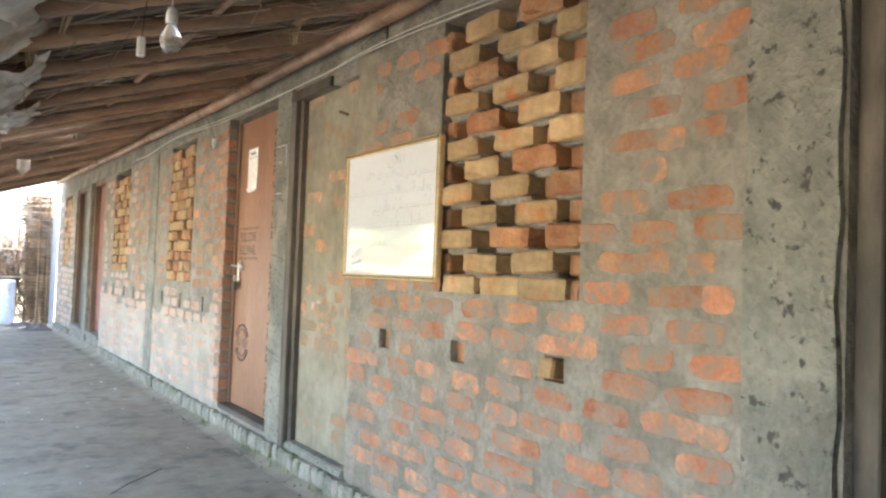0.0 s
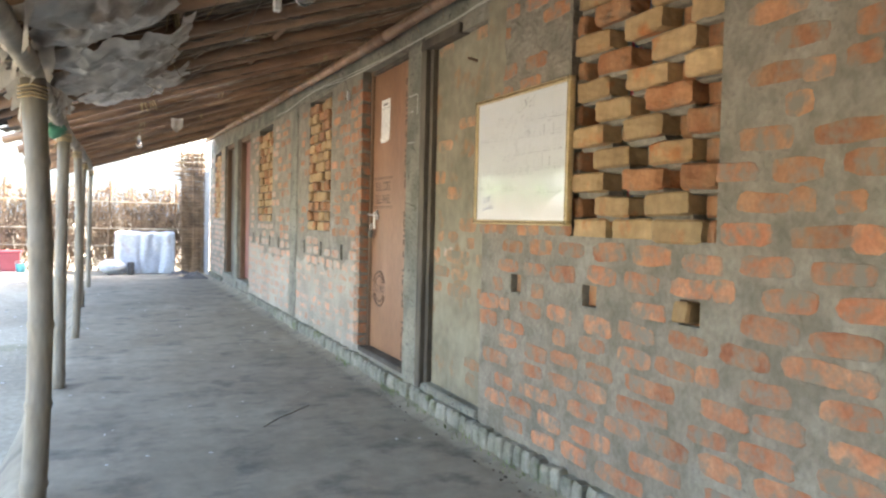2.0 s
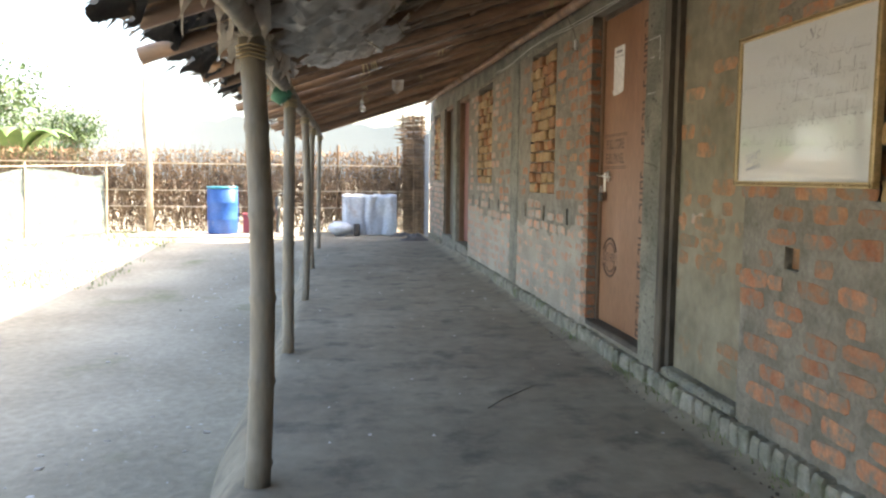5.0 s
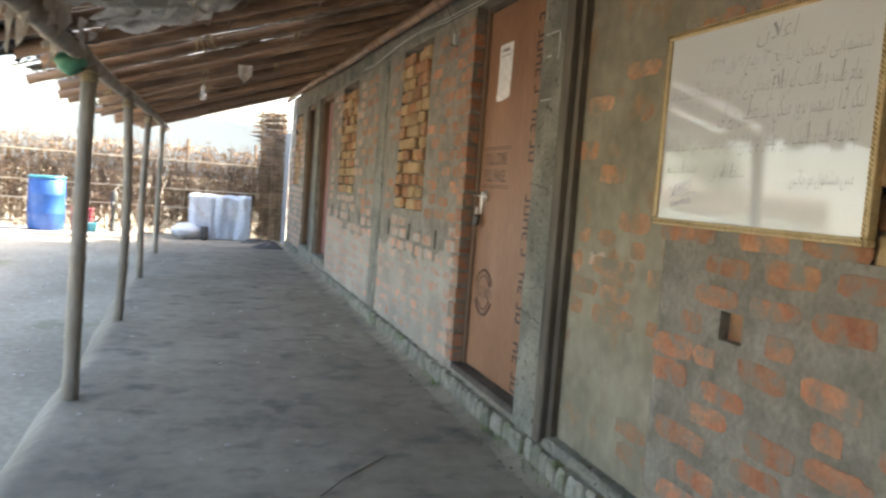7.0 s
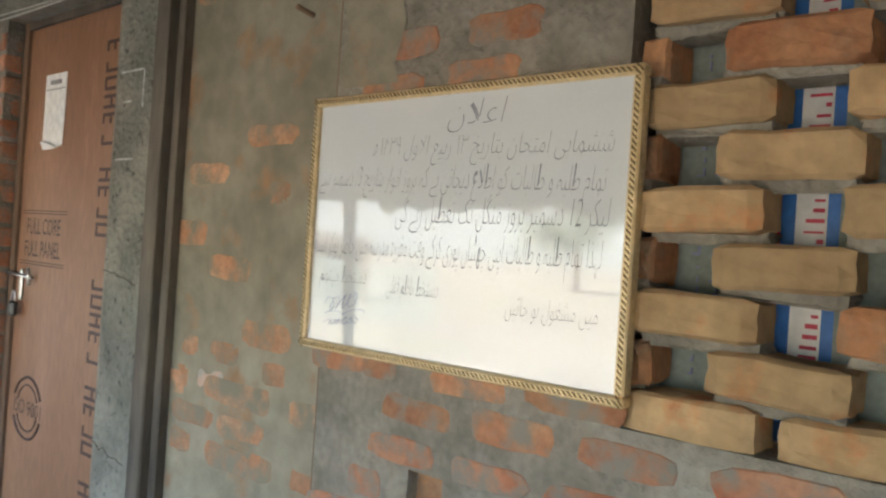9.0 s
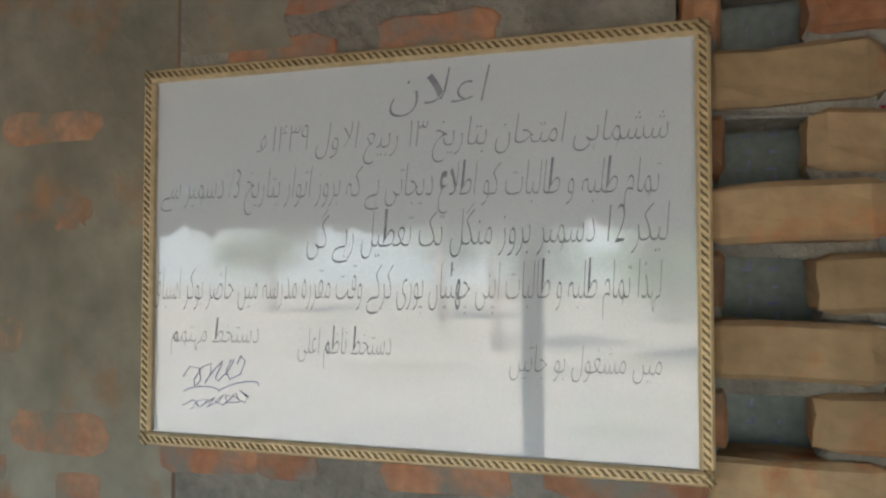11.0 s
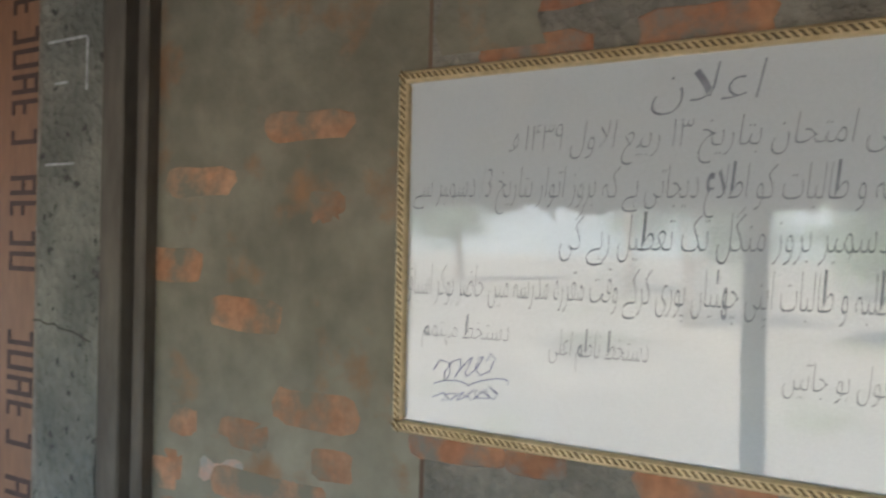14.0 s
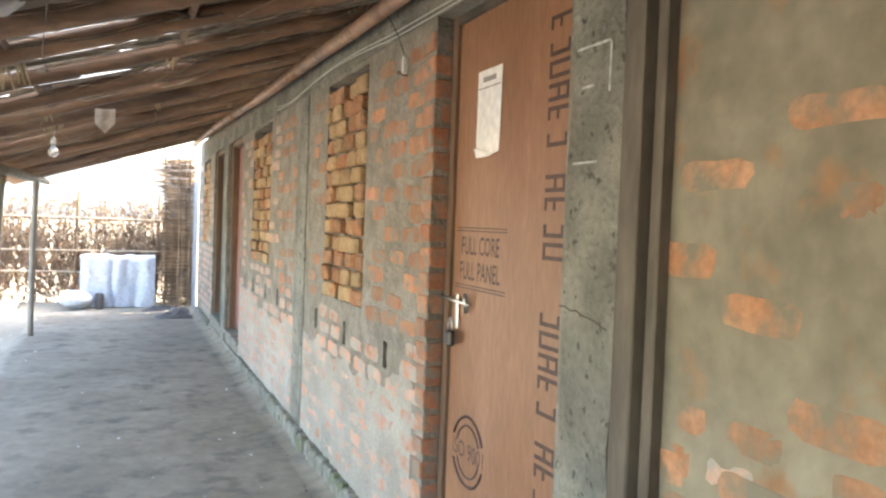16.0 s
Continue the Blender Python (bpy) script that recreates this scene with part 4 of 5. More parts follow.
sheet(-0.12, 0.32, 2.3, 3.6, 0.05, "dirty white plastic sheet sagging under the rafters")
sheet(-0.1, 0.40, 3.7, 4.9, 0.06, "grey plastic sheet with torn printing under the rafters")
for ya, yb in ((1.2, 2.5), (2.6, 3.7), (3.85, 5.0), (5.1, 6.3)):
    sheet(-0.5, -0.2, ya, yb, -0.06, "dark torn sheet lying along the eave under the thatch", "dark_cloth")
s = Shape()
for k in range(900):
    y = random.uniform(0.2, 15.0)
    x = EAVE - 0.02 + random.uniform(-0.08, 0.10)
    z = roof_z(x, y) + random.uniform(0.06, 0.14)
    d = Vector((random.uniform(-0.05, 0.0), random.uniform(-0.04, 0.04), random.uniform(-0.04, 0.0)))
    w = random.uniform(0.01, 0.035)
    p = Vector((x, y, z))
    s.add([p, p + Vector((0.01, w, 0)), p + d + Vector((0, w * 0.6, 0)), p + d], [(0, 1, 2, 3)])
solid("eave_fringe", s, "thatch", label="ragged grey thatch ends hanging along the eave", category="thatch", kind="stuff")
sheet(0.0, 0.5, 5.0, 5.8, 0.03, "brown stained sacking tucked under the roof")
s = Shape()
for k in range(60):
    y, x = random.uniform(2.6, 6.2), random.uniform(-0.28, -0.1)
    z = roof_z(x, y) + 0.02
    l, w = random.uniform(0.05, 0.2), random.uniform(0.015, 0.05)
    q = [random.uniform(-0.02, 0.02) for _ in range(8)]
    s.add([(x, y, z), (x + 0.03, y + w, z - 0.01), (x + q[0], y + q[1], z - l * 0.4), (x + 0.02 + q[2], y + w + q[3], z - l * 0.5), (x + q[4], y + w * 0.5 + q[5], z - l), (x + q[6], y + w * 0.7 + q[7], z - l * 0.85)], [(0, 1, 3, 2), (2, 3, 5, 4)])
solid("hanging_rag", s, "plastic", label="torn plastic strips hanging from the eave", category="rag", kind="stuff")
s = Shape()
for k in range(420):
    y = random.uniform(2, 13)
    p = Vector((1.70 + random.uniform(-0.05, 0.1), y, 2.27 + 0.013 * (y - 4) + random.uniform(-0.03, 0.06)))
    d = Vector((random.uniform(-0.5, 0.3), random.uniform(-1, 1), random.uniform(-0.5, 0.3))) * random.uniform(0.04, 0.13)
    s.tube([p, p + d * 0.5 + Vector((0, 0, 0.01)), p + d], 0.0018, 3, False)
solid("loose_straw", s, "straw", label="dry straw and twigs caught along the wall plate", category="straw", kind="stuff")

# ---------------- bulbs, wires ----------------
def bulb(x, y, z):
    th = thing("light_bulb", (x, y, z), "unlit clear glass bulb hanging from a thin cord", "bulb", "veranda bulbs")
    part("glass", Shape().lathe((x, y), [(0.004, z), (0.018, z + 0.006), (0.027, z + 0.02), (0.030, z + 0.034), (0.026, z + 0.05), (0.016, z + 0.068), (0.013, z + 0.08)], 18), "glass", th, smooth=True)
    part("holder", Shape().lathe((x, y), [(0.014, z + 0.079), (0.016, z + 0.082), (0.016, z + 0.105), (0.011, z + 0.118), (0.006, z + 0.125)], 14), "white_plastic", th, smooth=True)
    part("cord", Shape().tube([(x, y, z + 0.12), (x + 0.004, y, (z + roof_z(x, y)) / 2 + 0.06), (x, y, roof_z(x, y) + 0.06)], 0.0025, 5), "wire", th)


bulb(0.6, 2.77, 1.70)
bulb(0.377, 8.77, 1.75)
sw = thing("pendant_switch", (0.6, 3.15, 1.77), "white hanging pull switch on a brown cord", "switch")
part("body", Shape().box((0.588, 3.138, 1.775), (0.612, 3.162, 1.835), 0.004), "white_plastic", sw)
part("cord", Shape().tube([(0.6, 3.15, 1.83), (0.61, 3.15, 1.95), (0.6, 3.14, roof_z(0.6, 3.1) + 0.03)], 0.002, 5), "string", sw)
sw = thing("pendant_switch", (1.81, 6.55, 2.05), "small white switch hanging on a loop of wire by the wall", "switch")
part("body", Shape().box((1.80, 6.53, 2.04), (1.822, 6.55, 2.11), 0.003), "white_plastic", sw)
part("cord", Shape().tube([(1.81, 6.54, 2.11), (1.80, 6.6, 2.2), (1.77, 6.66, 2.30)], 0.002, 5), "string", sw)
s = Shape()
for off in (0.0, 0.012):
    pts = []
    for k in range(60):
        y = 0.5 + k * 0.15
        pts.append((1.822 - 0.03 * abs(math.sin(y * 1.4)), y, 2.185 + off + 0.02 * math.sin(y * 1.9 + off * 40) + 0.012 * (y - 4)))
    s.tube(pts, 0.0032, 5)
solid("electric_cable", s, "wire", True, label="pair of pale electric cables strung along the wall top", category="cable")
s = Shape().tube([(0.6, 2.77, 1.96), (0.7, 4.5, 1.98), (0.5, 6.5, 1.97), (0.4, 8.77, 2.02)], 0.002, 5)
solid("string_line", s, "string", label="thin brown wire slung under the rafters", category="wire")

# ---------------- far end of the veranda ----------------
stack = thing("covered_stack", (0.74, 16.75, 0.0), "low stack covered with a pale blue-white tarpaulin", "tarpaulin")
def drape(u, v):
    # u across, v from the floor over the top
    x = 0.22 + 1.06 * u
    t = v * 2.2
    if t < 1:
        y, z = 16.5 + 0.05 * (1 - t) * wobble(u * 6, 2) , 0.0 + 0.77 * t
    else:
        y, z = 16.5 + (t - 1) * 0.5, 0.77
    return (x + 0.02 * wobble(v * 6, u * 3), y - 0.07 * abs(math.sin(u * 9 + 2 * wobble(u * 4, v * 3))) * (1 if t < 1 else 0.3), z + 0.07 * wobble(u * 5, v * 2, 4) * v)
part("tarpaulin", Shape().grid(44, 34, drape), "tarp", stack, smooth=True)
part("stack_core", Shape().box((0.27, 16.57, -0.1), (1.23, 17.0, 0.72), 0.02), "brush", stack)
s = Shape().grid(18, 16, lambda u, v: (0.18 + 0.24 * math.cos(math.pi * 2 * u) * (0.35 + 0.65 * math.sin(math.pi * v)) + 0.02 * wobble(u * 6, v * 6), 16.25 + 0.18 * math.sin(math.pi * 2 * u) * math.sin(math.pi * v), 0.0 + 0.27 * v + 0.03 * wobble(u * 4, v * 5, 9)))
solid("plastic_sack", s, "tarp", True, label="slumped white plastic sack by the tarpaulin", category="sack")
s = Shape().lathe((0.5, 16.3), [(0.055, -0.02), (0.06, 0.02), (0.06, 0.2), (0.05, 0.22)], 14)
solid("black_can", s, "dark_cloth", True, label="small black tin can standing on the floor", category="can")
for x, y, w, d in ((1.5, 15.1, 0.5, 0.2), (1.6, 15.75, 0.3, 0.3), (1.35, 15.9, 0.5, 0.16)):
    s = Shape().grid(14, 10, lambda u, v: (x + w * (u - 0.5) * (1 + 0.2 * wobble(u * 3, v * 3)), y + d * (v - 0.5) * 2, 0.005 + 0.07 * math.sin(math.pi * u) * math.sin(math.pi * v) * (1 + 0.8 * wobble(u * 7, v * 7, x))))
    solid("rag_heap", s, "dark_cloth", True, label="dark crumpled rags lying on the mud floor", category="rag")
s = Shape()
s.grid(24, 1, lambda u, v: (1.835 + 0.012 * math.sin(u * 60), 15.82 + 1.3 * u, 0.0 + 1.95 * v))
s.grid(24, 1, lambda u, v: (1.839 + 0.012 * math.sin(u * 60), 15.82 + 1.3 * u, 0.0 + 1.95 * v))
solid("tin_sheet", s, "tin", True, label="pale corrugated tin sheet closing the wall end", category="tin sheet")
wick = thing("wicker_screen", (1.6, 16.5, 0.0), "rough woven stick screen with protruding twigs", "wicker screen")
for x in (1.42, 1.62, 1.80):
    part("stake", Shape().bamboo((x, 16.5, -0.1), (x - 0.03, 16.5, 2.35), 0.02, 0.014, 0.3, 7), "brush", wick)
s = Shape()
for k in range(260):
    z = 0.02 + 2.3 * k / 260 + random.uniform(-0.01, 0.01)
    over = random.uniform(0.0, 0.06) if z < 1.8 else random.uniform(0.02, 0.22)
    y = 16.5 + (0.03 if k % 2 else -0.03)
    s.tube([(1.40 - over, y + random.uniform(-0.05, 0.05), z + random.uniform(-0.03, 0.03)), (1.52, 33.0 - y, z), (1.7, y, z), (1.84, 33.0 - y, z + random.uniform(-0.02, 0.02))], [0.005, 0.008, 0.008, 0.006], 4)
ob = part("weave", s, "brush", wick)
ob["kind"] = "stuff"

# ---------------- brushwood fence ----------------
fence = thing("brush_fence", (-3.0, 17.25, -0.02), "tall brown brushwood fence tied with bamboo rails", "fence")
s = Shape()
for k in range(5200):
    x = random.uniform(-11, 1.95)
    z0 = random.uniform(-0.05, 0.9)
    ln = random.uniform(0.5, 1.1)
    tilt = random.gauss(0, 0.35)
    y = 17.25 + random.uniform(-0.09, 0.09)
    top = 1.62 + 0.12 * wobble(x, 0, 0, 2.0)
    z1 = min(z0 + ln, top + random.uniform(-0.1, 0.22))
    s.tube([(x, y, z0), (x + tilt * 0.3, y + random.uniform(-0.04, 0.04), (z0 + z1) / 2), (x + tilt * 0.6, y + random.uniform(-0.05, 0.05), z1)], [0.008, 0.006, 0.003], 3, False)
ob = part("brushwood", s, "brush", fence)
ob["kind"] = "stuff"
s = Shape()
for k in range(17000):
    x, z = random.uniform(-11, 1.95), random.uniform(0.0, 1.72) ** 0.9
    p = Vector((x, 17.25 + random.uniform(-0.15, 0.15), z))
    u = Vector((random.uniform(-1, 1), random.uniform(-1, 1), random.uniform(-1, 1))).normalized() * random.uniform(0.02, 0.055)
    w = Vector((random.uniform(-1, 1), random.uniform(-1, 1), random.uniform(-1, 1))).normalized() * random.uniform(0.01, 0.025)
    s.add([p - u, p - w, p + u, p + w], [(0, 1, 2, 3)])
ob = part("dry_leaves", s, "dead_leaf", fence)
ob["kind"] = "stuff"
for z in (0.12, 0.48, 0.83, 1.34):
    part("rail", Shape().bamboo((-11, 17.11, z + 0.04), (1.9, 17.10, z), 0.017, 0.014, 0.5, 6, 0.03), "rail", fence)
for x in (-9.5, -7.4, -5.4, -1.7, 0.1, 1.3):
    part("fence_post", Shape().bamboo((x, 17.15, -0.15), (x + 0.05, 17.2, 1.75), 0.028, 0.022, 0.35, 8), "brush", fence)

# ---------------- yard things ----------------
gz = ground_z(-2.5, 16.6)
slab = solid("concrete_slab", Shape().box((-3.6, 15.7, gz - 0.1), (-0.6, 16.75, gz + 0.05), 0.02, 0.01), "slab", label="low pale washing slab on the ground", category="slab")
drum = thing("plastic_drum", (-2.0, 16.2, gz + 0.05), "blue plastic drum with dark rim on the slab", "drum")
b = gz + 0.05
part("body", Shape().lathe((-2.0, 16.2), [(0.25, b), (0.275, b + 0.03), (0.28, b + 0.26), (0.287, b + 0.28), (0.28, b + 0.30), (0.28, b + 0.56), (0.287, b + 0.58), (0.28, b + 0.60), (0.275, b + 0.82), (0.26, b + 0.84)], 28), "blue_drum", drum, smooth=True)
part("rim", Shape().lathe((-2.0, 16.2), [(0.262, b + 0.835), (0.285, b + 0.84), (0.285, b + 0.875), (0.262, b + 0.88)], 28), "teal", drum, smooth=True)
box_ = thing("crate", (-1.5, 16.5, b), "small maroon plastic crate on the slab", "crate")
part("body", Shape().box((-1.66, 16.4, b), (-1.34, 16.65, b + 0.36), 0.012), "maroon", box_)
part("lip", Shape().box((-1.68, 16.38, b + 0.33), (-1.32, 16.67, b + 0.37), 0.01), "maroon", box_)
buck = thing("bucket", (-1.3, 16.2, b), "small teal plastic bucket on the slab", "bucket")
part("body", Shape().lathe((-1.3, 16.2), [(0.07, b), (0.09, b + 0.14), (0.095, b + 0.15), (0.085, b + 0.15), (0.065, b + 0.02)], 16), "teal", buck, smooth=True)
part("handle", Shape().tube([(-1.3 + 0.09 * math.cos(a), 16.2, b + 0.15 + 0.06 * math.sin(a)) for a in [math.pi * q / 8 for q in range(9)]], 0.004, 5), "steel", buck)
pump = thing("hand_pump", (-1.0, 16.45, b), "dark weathered cast iron hand pump on the slab", "hand pump")
part("barrel", Shape().lathe((-1.0, 16.45), [(0.07, b), (0.035, b + 0.03), (0.035, b + 0.4), (0.055, b + 0.42), (0.055, b + 0.66), (0.03, b + 0.7)], 14), "dark_iron", pump, smooth=True)
part("spout", Shape().tube([(-1.0, 16.4, b + 0.5), (-1.0, 16.28, b + 0.5), (-1.0, 16.24, b + 0.44)], 0.02, 8), "dark_iron", pump, smooth=True)
part("handle", Shape().tube([(-1.0, 16.4, b + 0.72), (-0.95, 16.6, b + 0.76), (-0.85, 16.9, b + 0.55)], 0.012, 6), "dark_iron", pump, smooth=True)
pole = Shape().tube([(-3.5, 16.95, -0.2), (-3.47, 16.95, 1.2), (-3.55, 16.95, 2.3), (-3.52, 16.97, 3.25)], [0.07, 0.06, 0.05, 0.04], 9)
solid("bare_pole", pole, "rail", True, label="tall pale bare tree pole by the fence", category="pole")

net = thing("net_fence", (-5.6, 15.5, -0.1), "pale green net strung between bamboo sticks", "net fence")
na, nb = Vector((-8.5, 12.6, -0.1)), Vector((-4.2, 16.6, 0.0))
part("netting", Shape().grid(50, 12, lambda u, v: tuple(na.lerp(nb, u) + Vector((0.05 * wobble(u * 14, v * 2), 0.05 * wobble(u * 11, v * 3, 5), 0.02 + (1.15 + 0.08 * math.sin(u * 18)) * v)))), "net", net, smooth=True)
for u in (0, 0.25, 0.5, 0.75, 1.0):
    q = na.lerp(nb, u)
    part("stick", Shape().bamboo(q + Vector((0, 0, -0.15)), q + Vector((0.03, 0, 1.35)), 0.022, 0.018, 0.3, 7), "rail", net)
part("top_rail", Shape().bamboo(na + Vector((0, 0, 1.22)), nb + Vector((0.3, 0.2, 1.3)), 0.016, 0.013, 0.4, 6), "rail", net)


def tree(name, x, y, h, spread, leaves, seed):
    rnd = random.Random(seed)
    base = ground_z(x, y)
    th = thing(name, (x, y, base), "leafy green tree with an uneven open crown", "tree", "trees beyond the fence")
    s = Shape()
    top = Vector((x + rnd.uniform(-0.4, 0.4), y, base + h * 0.75))
    s.tube([(x, y, base - 0.2), (x + 0.1, y, base + h * 0.3), tuple(top)], [0.035 * h, 0.025 * h, 0.008 * h], 8)
    tips = [top]
    for k in range(9):
        t = rnd.uniform(0.3, 0.75)
        p = Vector((x, y, base + h * t))
        a = rnd.uniform(0, 6.28)
        q = p + Vector((math.cos(a) * spread * rnd.uniform(0.5, 1), math.sin(a) * spread * rnd.uniform(0.5, 1), h * rnd.uniform(0.1, 0.3)))
        s.tube([p, p.lerp(q, 0.5) + Vector((0, 0, 0.1)), q], [0.012 * h, 0.008 * h, 0.003 * h], 6)
        tips += [q, p.lerp(q, 0.6)]
    part("trunk", s, "bark", th, smooth=True)
    s = Shape()
    for k in range(leaves):
        c = rnd.choice(tips)
        p = c + Vector((rnd.gauss(0, 1), rnd.gauss(0, 1), rnd.gauss(0, 0.8))) * spread * 0.24
        u = Vector((rnd.uniform(-1, 1), rnd.uniform(-1, 1), rnd.uniform(-1, 1))).normalized() * rnd.uniform(0.06, 0.14)
        w = u.cross(Vector((rnd.uniform(-1, 1), rnd.uniform(-1, 1), 1))).normalized() * 0.05
        s.add([p - u, p - w, p + u, p + w], [(0, 1, 2, 3)])
    part("crown", s, "leaf", th)
    return th


first = tree("tree", -10.5, 26, 4.2, 1.9, 3800, 1)
second = tree("tree", -24, 12, 5.5, 2.6, 3800, 2)
for src, x, y, k in ((first, -27, 4, 1.1), (second, -30, -3, 1.0), (first, -26, 20, 1.2), (second, -19, 34, 0.8), (first, -14, 44, 1.0), (first, -12.5, 3.2, 0.8), (second, -14, 7.5, 0.65), (first, -12, -1.5, 0.85)):
    copy_thing(src, pose(x, y, ground_z(x, y), 0, 0, 70 * k * x) @ Matrix.Scale(k, 4))

ban = thing("banana_plant", (-6.6, 18.6, -0.02), "banana plant with broad drooping pale green leaves", "banana plant")
part("stem", Shape().tube([(-6.6, 18.6, -0.1), (-6.58, 18.6, 0.7), (-6.55, 18.6, 1.2)], [0.1, 0.085, 0.06], 10), "banana", ban, smooth=True)
for k in range(8):
    a = k * 0.83
    L_ = random.uniform(1.0, 1.5)

    def blade(u, v, a=a, L_=L_):
        r, z = L_ * u, 1.15 + 0.9 * math.sin(u * 2.3)
        w = 0.22 * math.sin(math.pi * min(1, u * 0.95 + 0.05)) * (2 * v - 1)
        return (-6.55 + r * math.cos(a) - w * math.sin(a), 18.6 + r * math.sin(a) + w * math.cos(a), z - 0.3 * abs(w))
    part("leaf", Shape().grid(14, 4, blade), "banana", ban, smooth=True)
s = Shape()
for k in range(9000):
    x, y = random.uniform(-9.5, -2.6), random.uniform(10.5, 17.0)
    if wobble(x, y, 0, 0.55) + 0.25 * wobble(x, y, 2, 2.0) < -0.05 - 0.1 * (x + 5):
        continue
    z, h, a = ground_z(x, y), random.uniform(0.02, 0.07), random.uniform(0, 6.28)
    dx, dy = 0.008 * math.cos(a), 0.008 * math.sin(a)
    s.add([(x - dx, y - dy, z - 0.01), (x + dx, y + dy, z - 0.01), (x + random.uniform(-0.03, 0.03), y + random.uniform(-0.03, 0.03), z + h)], [(0, 1, 2)])
solid("grass", s, "grass", label="sparse short green grass on the sunny yard", category="grass", kind="stuff")
s = Shape()
for k in range(260):
    x, y = random.uniform(-1.5, -0.35), random.uniform(3.5, 16.0)
    z, r = ground_z(x, y), 0.004 + 0.014 * random.random() ** 3
    s.box((x - r, y - r * 0.7, z - 0.004), (x + r, y + r * 0.7, z + r * 0.5), r * 0.2, r * 0.25)
for k in range(60):
    x, y = random.uniform(-0.1, 1.7), random.uniform(2.0, 14.0)
    z, r = floor_z(x, y), random.uniform(0.003, 0.009)
    s.box((x - r, y - r, z - 0.003), (x + r, y + r, z + r * 0.5), r * 0.2, r * 0.25)
solid("rubble_chips", s, "debris", label="pale chips and litter scattered on the earth", category="rubble", kind="stuff")
for x, y, ln, a in ((1.05, 5.0, 0.55, 0.9), (-2.4, 5.2, 0.4, 0.3)):
    z = floor_z(x, y) if x > -0.2 else ground_z(x, y)
    pts = [(x + ln * (t - 0.5) * math.cos(a), y + ln * (t - 0.5) * math.sin(a) + 0.02 * math.sin(5 * t), z + 0.007) for t in (0, 0.33, 0.66, 1)]
    solid("twig", Shape().tube(pts, [0.003, 0.003, 0.003, 0.002], 5), "string", label="thin dark twig lying on the floor", category="twig")
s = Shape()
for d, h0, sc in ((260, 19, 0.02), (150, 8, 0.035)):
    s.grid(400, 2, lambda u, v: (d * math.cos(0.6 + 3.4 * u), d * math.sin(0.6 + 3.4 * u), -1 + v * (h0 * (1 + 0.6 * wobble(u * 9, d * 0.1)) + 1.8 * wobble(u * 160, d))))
solid("backdrop", s, "hill", True, label="distant wooded hills with haze put into their pale colour", category="hills", kind="structure")

# ---------------- single bricks of plinth and walls ----------------
PLINTH = block_variants(6)
for me in PLINTH:
    me.materials.append(M["plinth"])
plinth = solid("trim_plinth", Shape().box((WALL - 0.018, 1.9, -0.1), (WALL + 0.01, Y1, 0.075), 0.004), "mortar", label="mortared brick plinth course along the wall foot", category="plinth", kind="structure")
y = 1.95
rest = Shape()
while y < 15.6:
    w = random.uniform(0.07, 0.085)
    if not 11.2 < y < 13.9:
        if y < 9.5:
            ob = new("brick", random.choice(PLINTH))
            ob.parent = plinth
            ob.matrix_basis = pose(WALL - 0.005 + random.uniform(-0.008, 0.006), y, 0.02 + random.uniform(-0.006, 0.006), 90 + random.uniform(-4, 4), 0, random.uniform(-3, 3)) @ Matrix.Diagonal((0.8, 0.19, w / 0.082, 1))
        else:
            rest.box((WALL - 0.04, y - w / 2 + 0.006, -0.08), (WALL, y + w / 2 - 0.006, 0.11), 0.006, 0.004)
    y += w + 0.006
part("brick_rest", rest, "plinth", plinth)["kind"] = "stuff"
s = Shape().grid(200, 3, lambda u, v: (WALL - 0.14 + 0.13 * v, 1.9 + 13.7 * u, 0.0 + 0.075 * v * v * (0.6 + 0.5 * wobble(u * 60, v)) + 0.004))
solid("trim_mud_fillet", s, "mud", True, label="mud swept up against the wall foot", category="mud", kind="structure")


s = Shape()
for k in range(420):
    y = random.uniform(2.0, 9.0)
    x, r = WALL - 0.04 - abs(random.gauss(0, 0.06)), random.uniform(0.002, 0.006)
    s.box((x - r, y - r, floor_z(x, y) - 0.004), (x + r, y + r, floor_z(x, y) + 0.006 + r * 0.6), r * 0.2, r * 0.3)
solid("soil_crumbs", s, "crumb", label="dark soil crumbs strewn along the wall foot", category="soil", kind="stuff")
s = Shape()
for k in range(420):
    y = random.choice((3.1, 3.6, 4.3, 4.9, 5.4, 6.4)) + random.gauss(0, 0.16)
    x, a = WALL - 0.045 - abs(random.gauss(0, 0.02)), random.uniform(0, 6.28)
    z = 0.03
    d = 0.004
    s.add([(x - d * math.cos(a), y - d * math.sin(a), z - 0.03), (x + d * math.cos(a), y + d * math.sin(a), z - 0.03), (x + random.uniform(-0.02, 0.01), y + random.uniform(-0.02, 0.02), z + random.uniform(0.0, 0.03))], [(0, 1, 2)])
solid("moss_tufts", s, "grass", label="thin green moss tufts at the wall foot", category="moss", kind="stuff")


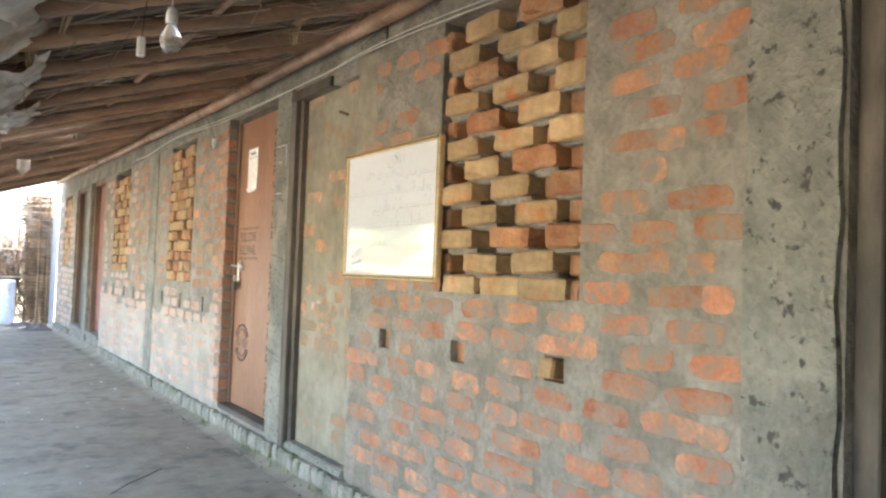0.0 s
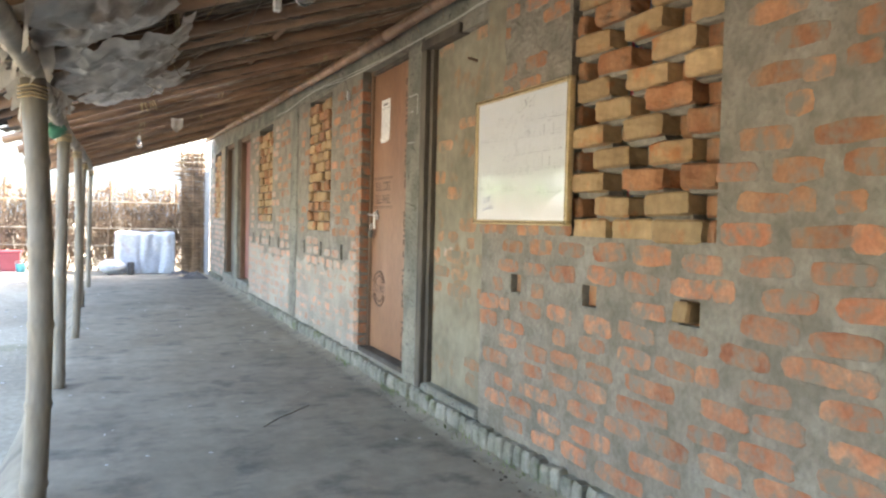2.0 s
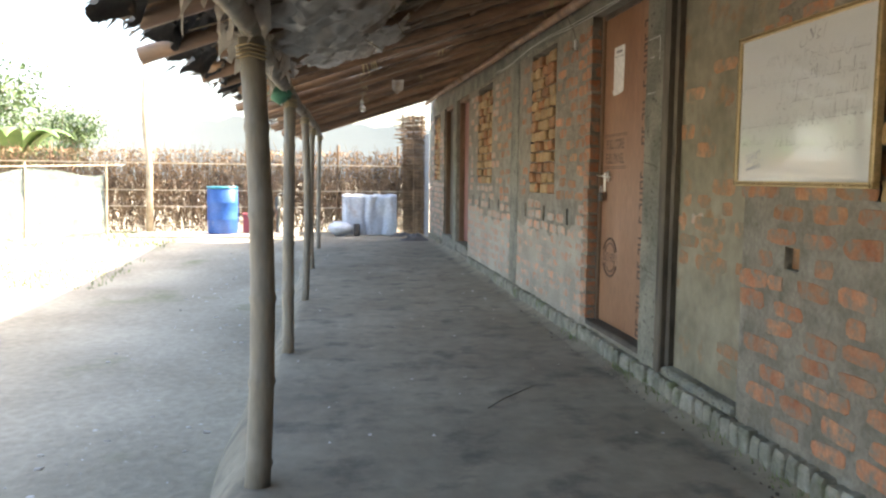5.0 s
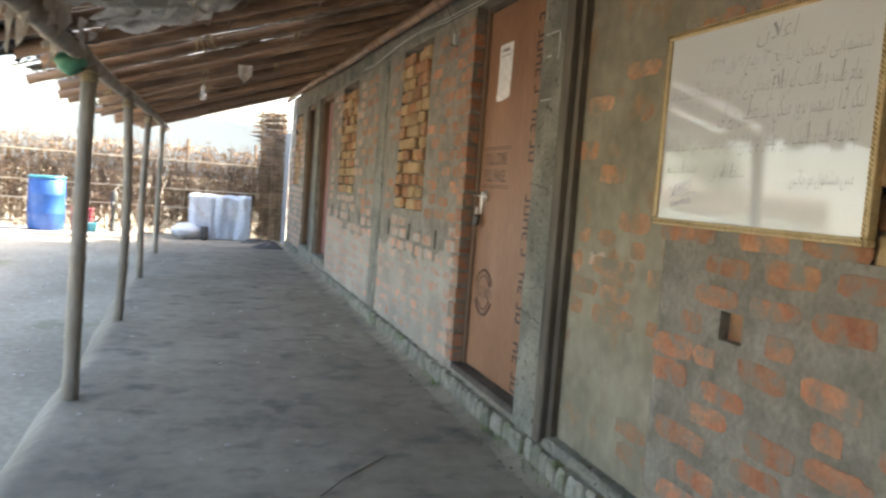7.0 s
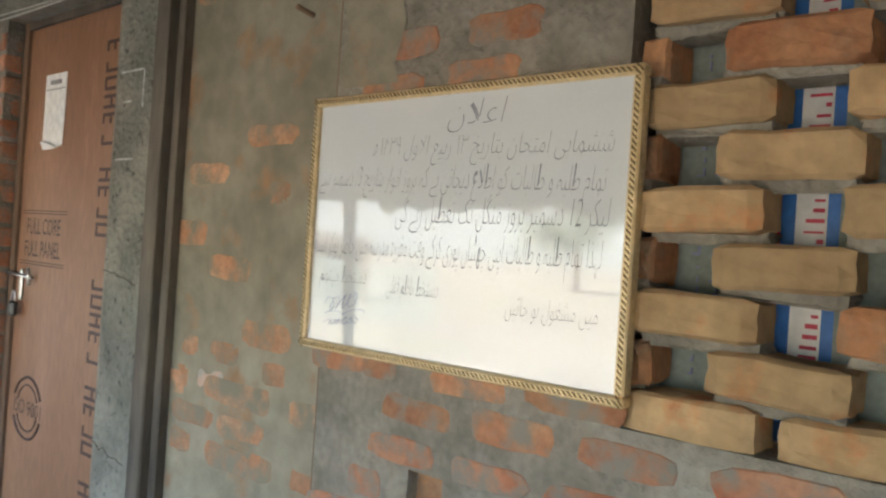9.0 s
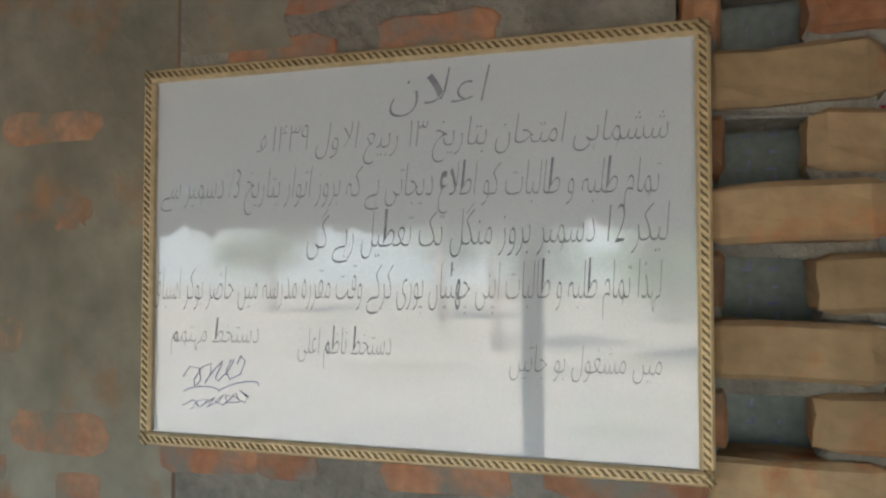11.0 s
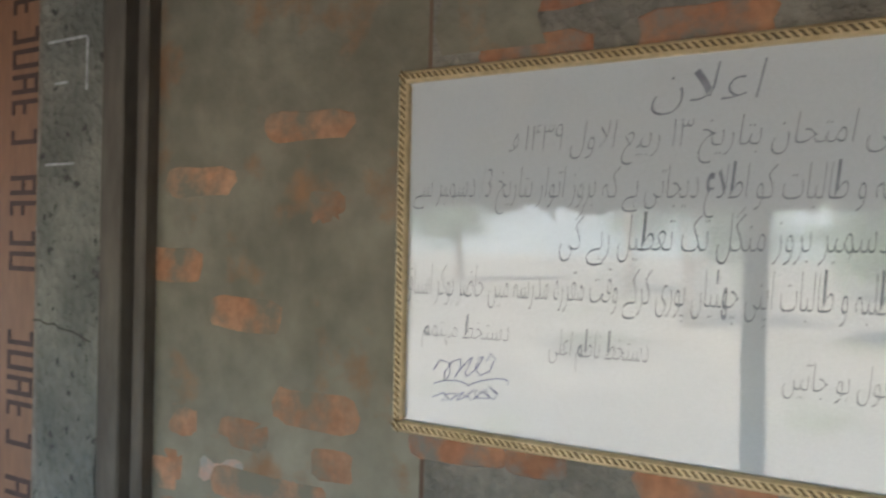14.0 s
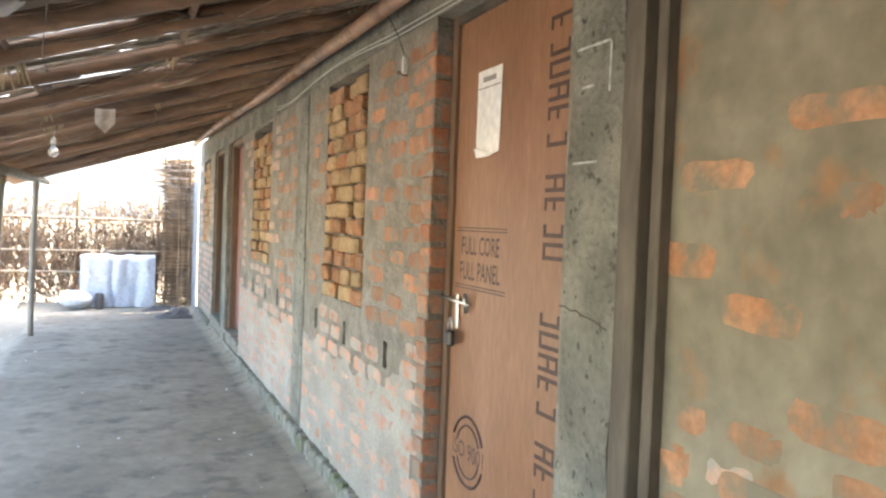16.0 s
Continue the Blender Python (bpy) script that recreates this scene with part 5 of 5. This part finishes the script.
def patch_variants(n, mat, rx=0.121, rz=0.0395):
    out = []
    for k in range(n):
        s = Shape()
        N = 16
        ring, inner = [], []
        for q in range(N):
            a = 2 * math.pi * q / N
            c, sn = math.cos(a), math.sin(a)
            pw = 0.45
            yy = math.copysign(abs(c) ** pw, c) * rx * random.uniform(0.88, 1.03)
            zz = math.copysign(abs(sn) ** pw, sn) * rz * random.uniform(0.80, 1.06)
            ring.append((0.004, yy, zz))
            inner.append((-0.0035 + random.uniform(-0.001, 0.001), yy * 0.93, zz * 0.86))
        s.v = ring + inner + [(-0.0042, 0, 0)]
        for q in range(N):
            r = (q + 1) % N
            s.f += [(q, r, N + r, N + q), (N + q, N + r, 2 * N)]
        me = s.mesh("brick")
        me.materials.append(M[mat])
        out.append(me)
    return out


PATCH, LIMED = patch_variants(14, "brick_wall"), patch_variants(10, "brick_limed")
FAINT, SOFT = patch_variants(12, "brick_faint"), patch_variants(10, "brick_infill")


def blocked(y, z, half=0.06):
    if any(h[0] - (half if h[1] - h[0] > 0.2 else 0.115) < y < h[1] + (half if h[1] - h[0] > 0.2 else 0.115) and h[2] - 0.03 < z < h[3] + 0.03 for h in HOLES):
        return True
    return any(a - half < y < b + half for a, b in ((1.6, 1.9), (5.05, 5.285), (8.45, 8.75), (12.38, 12.72)))


def courses(parent, ya, yb, keep, limit, x=WALL, pz=0.0915, ly=0.255):
    made, joined = 0, Shape()
    for i in range(24):
        z = 0.19 + pz * i
        if z > 2.2:
            break
        y = ya + (0.5 * ly if i % 2 else 0.06) + (random.uniform(-0.03, 0.03) if x == WALL else random.uniform(-0.12, 0.12))
        while y < yb:
            w = random.choice((1, 1, 1, 1, 0.92, 0.5))
            if (x != WALL or not blocked(y, z)) and random.random() < keep(y, z):
                low = y > 6.3 and z < 0.95 + 0.1 * wobble(y, z, 3, 2)
                me = random.choice(LIMED if low else SOFT if x != WALL else FAINT if z > 1.0 + 0.15 * wobble(y, z, 1, 2) and random.random() < 0.75 else PATCH)
                rot = random.uniform(-0.05, 0.05)
                sc = (0.25 if me in SOFT else 0.5 if me in FAINT else 0.7, w * random.uniform(0.86, 1.0), random.uniform(0.84, 1.08))
                yy, zz = y + random.uniform(-0.015, 0.015), z + random.uniform(-0.008, 0.008)
                if made < limit:
                    ob = new("brick", me)
                    ob.parent = parent
                    ob.location, ob.scale, ob.rotation_euler = (x - (0.0012 if me in SOFT else 0), yy, zz), sc, (rot, 0, 0)
                    made += 1
                else:
                    c, sn = math.cos(rot), math.sin(rot)
                    joined.add([(x + p.co.x, yy + p.co.y * sc[1] * c - p.co.z * sc[2] * sn, zz + p.co.y * sc[1] * sn + p.co.z * sc[2] * c) for p in me.vertices], [tuple(g.vertices) for g in me.polygons])
            y += ly * (w if w > 0.6 else 0.55) + 0.004
    if joined.v:
        ob = part("brick_rest", joined, "brick_limed", parent)
        ob["kind"] = "stuff"


def keep_front(y, z):
    if y > 3.5 and z > 1.8:
        return 0.6
    return 0.97 if z < 1.2 else 0.93


courses(wall_1, 1.92, 4.17, keep_front, 300)
courses(infill, 4.2, 4.92, lambda y, z: 0.6 if 0.7 < z < 1.3 else 0.2, 200, x=1.896)
courses(wall_2, 6.36, 9.4, lambda y, z: 0.92 if z < 1.1 else 0.85 if y < 7.1 else 0.6, 300)
wall_3 = thing("wall_far_bricks", (0, 0, 0), "far bricks showing through limed mortar", "wall", kind="structure")
courses(wall_3, 9.4, 15.7, lambda y, z: 0.8 if z < 1.1 else 0.4, 0)
# render band over part of the wall: upper edge below the tie beam
solid("trim_render_patch", Shape().grid(30, 10, lambda u, v: (WALL - 0.004 - 0.003 * math.sin(math.pi * u) * math.sin(math.pi * v), 3.98 + 0.19 * u + 0.03 * wobble(v * 5, 1), 1.75 + 0.46 * v)), "render", True, label="grey cement render smeared over the brick edge", category="render", kind="structure")

# brick edge beside the door and lime bloom on the lower wall
RE = Shape().box((-0.036, -0.055, -0.037), (0.036, 0.055, 0.037), 0.006, 0.003).mesh("brick")
RE.materials.append(M["brick_wall"])
for i in range(22):
    ob = new("brick", RE)
    ob.parent = wall_1
    ob.location = (WALL + 0.032 + random.uniform(-0.004, 0.003), 6.338 + random.uniform(-0.004, 0.004), 0.21 + 0.0915 * i)
    ob.scale = (1, random.uniform(0.9, 1.0), random.uniform(0.9, 1.05))
s = Shape().grid(240, 12, lambda u, v: (WALL - 0.002 - 0.0008 * math.sin(u * 40) ** 2, 6.42 + 4.9 * u, 0.08 + (0.66 + 0.14 * wobble(u * 9, 1.5) + 0.07 * wobble(u * 40, 4.5)) * v))
solid("trim_lime_bloom", s, "limed", True, label="pale lime bloom over the lower wall", category="lime", kind="structure")
for y, z, k, mesh_ in ((4.66, 1.035, 0.62, SOFT[1]), (4.84, 1.04, 0.4, SOFT[4]), (4.72, 0.945, 0.6, LIMED[2]), (4.87, 0.94, 0.3, SOFT[6]), (4.55, 0.93, 0.4, SOFT[8]), (4.45, 1.5, 0.4, SOFT[9])):
    ob = new("brick", mesh_)
    ob.parent = infill
    ob.location, ob.scale = (1.896, y, z), (0.3, k, 1)
# brick backs and cheeks inside the nearer putlog holes
HB = Shape().box((-0.012, -0.5, -0.5), (0.012, 0.5, 0.5), 0.004, 0.003).mesh("brick")
HB.materials.append(M["brick_red"])
for y in SLOTS[:3]:
    ob = new("brick", HB)
    ob.parent = wall_1
    ob.location, ob.scale, ob.rotation_euler = (WALL + 0.055, y, 0.842), (1, 0.13, 0.12), (0, 0, 0.12)
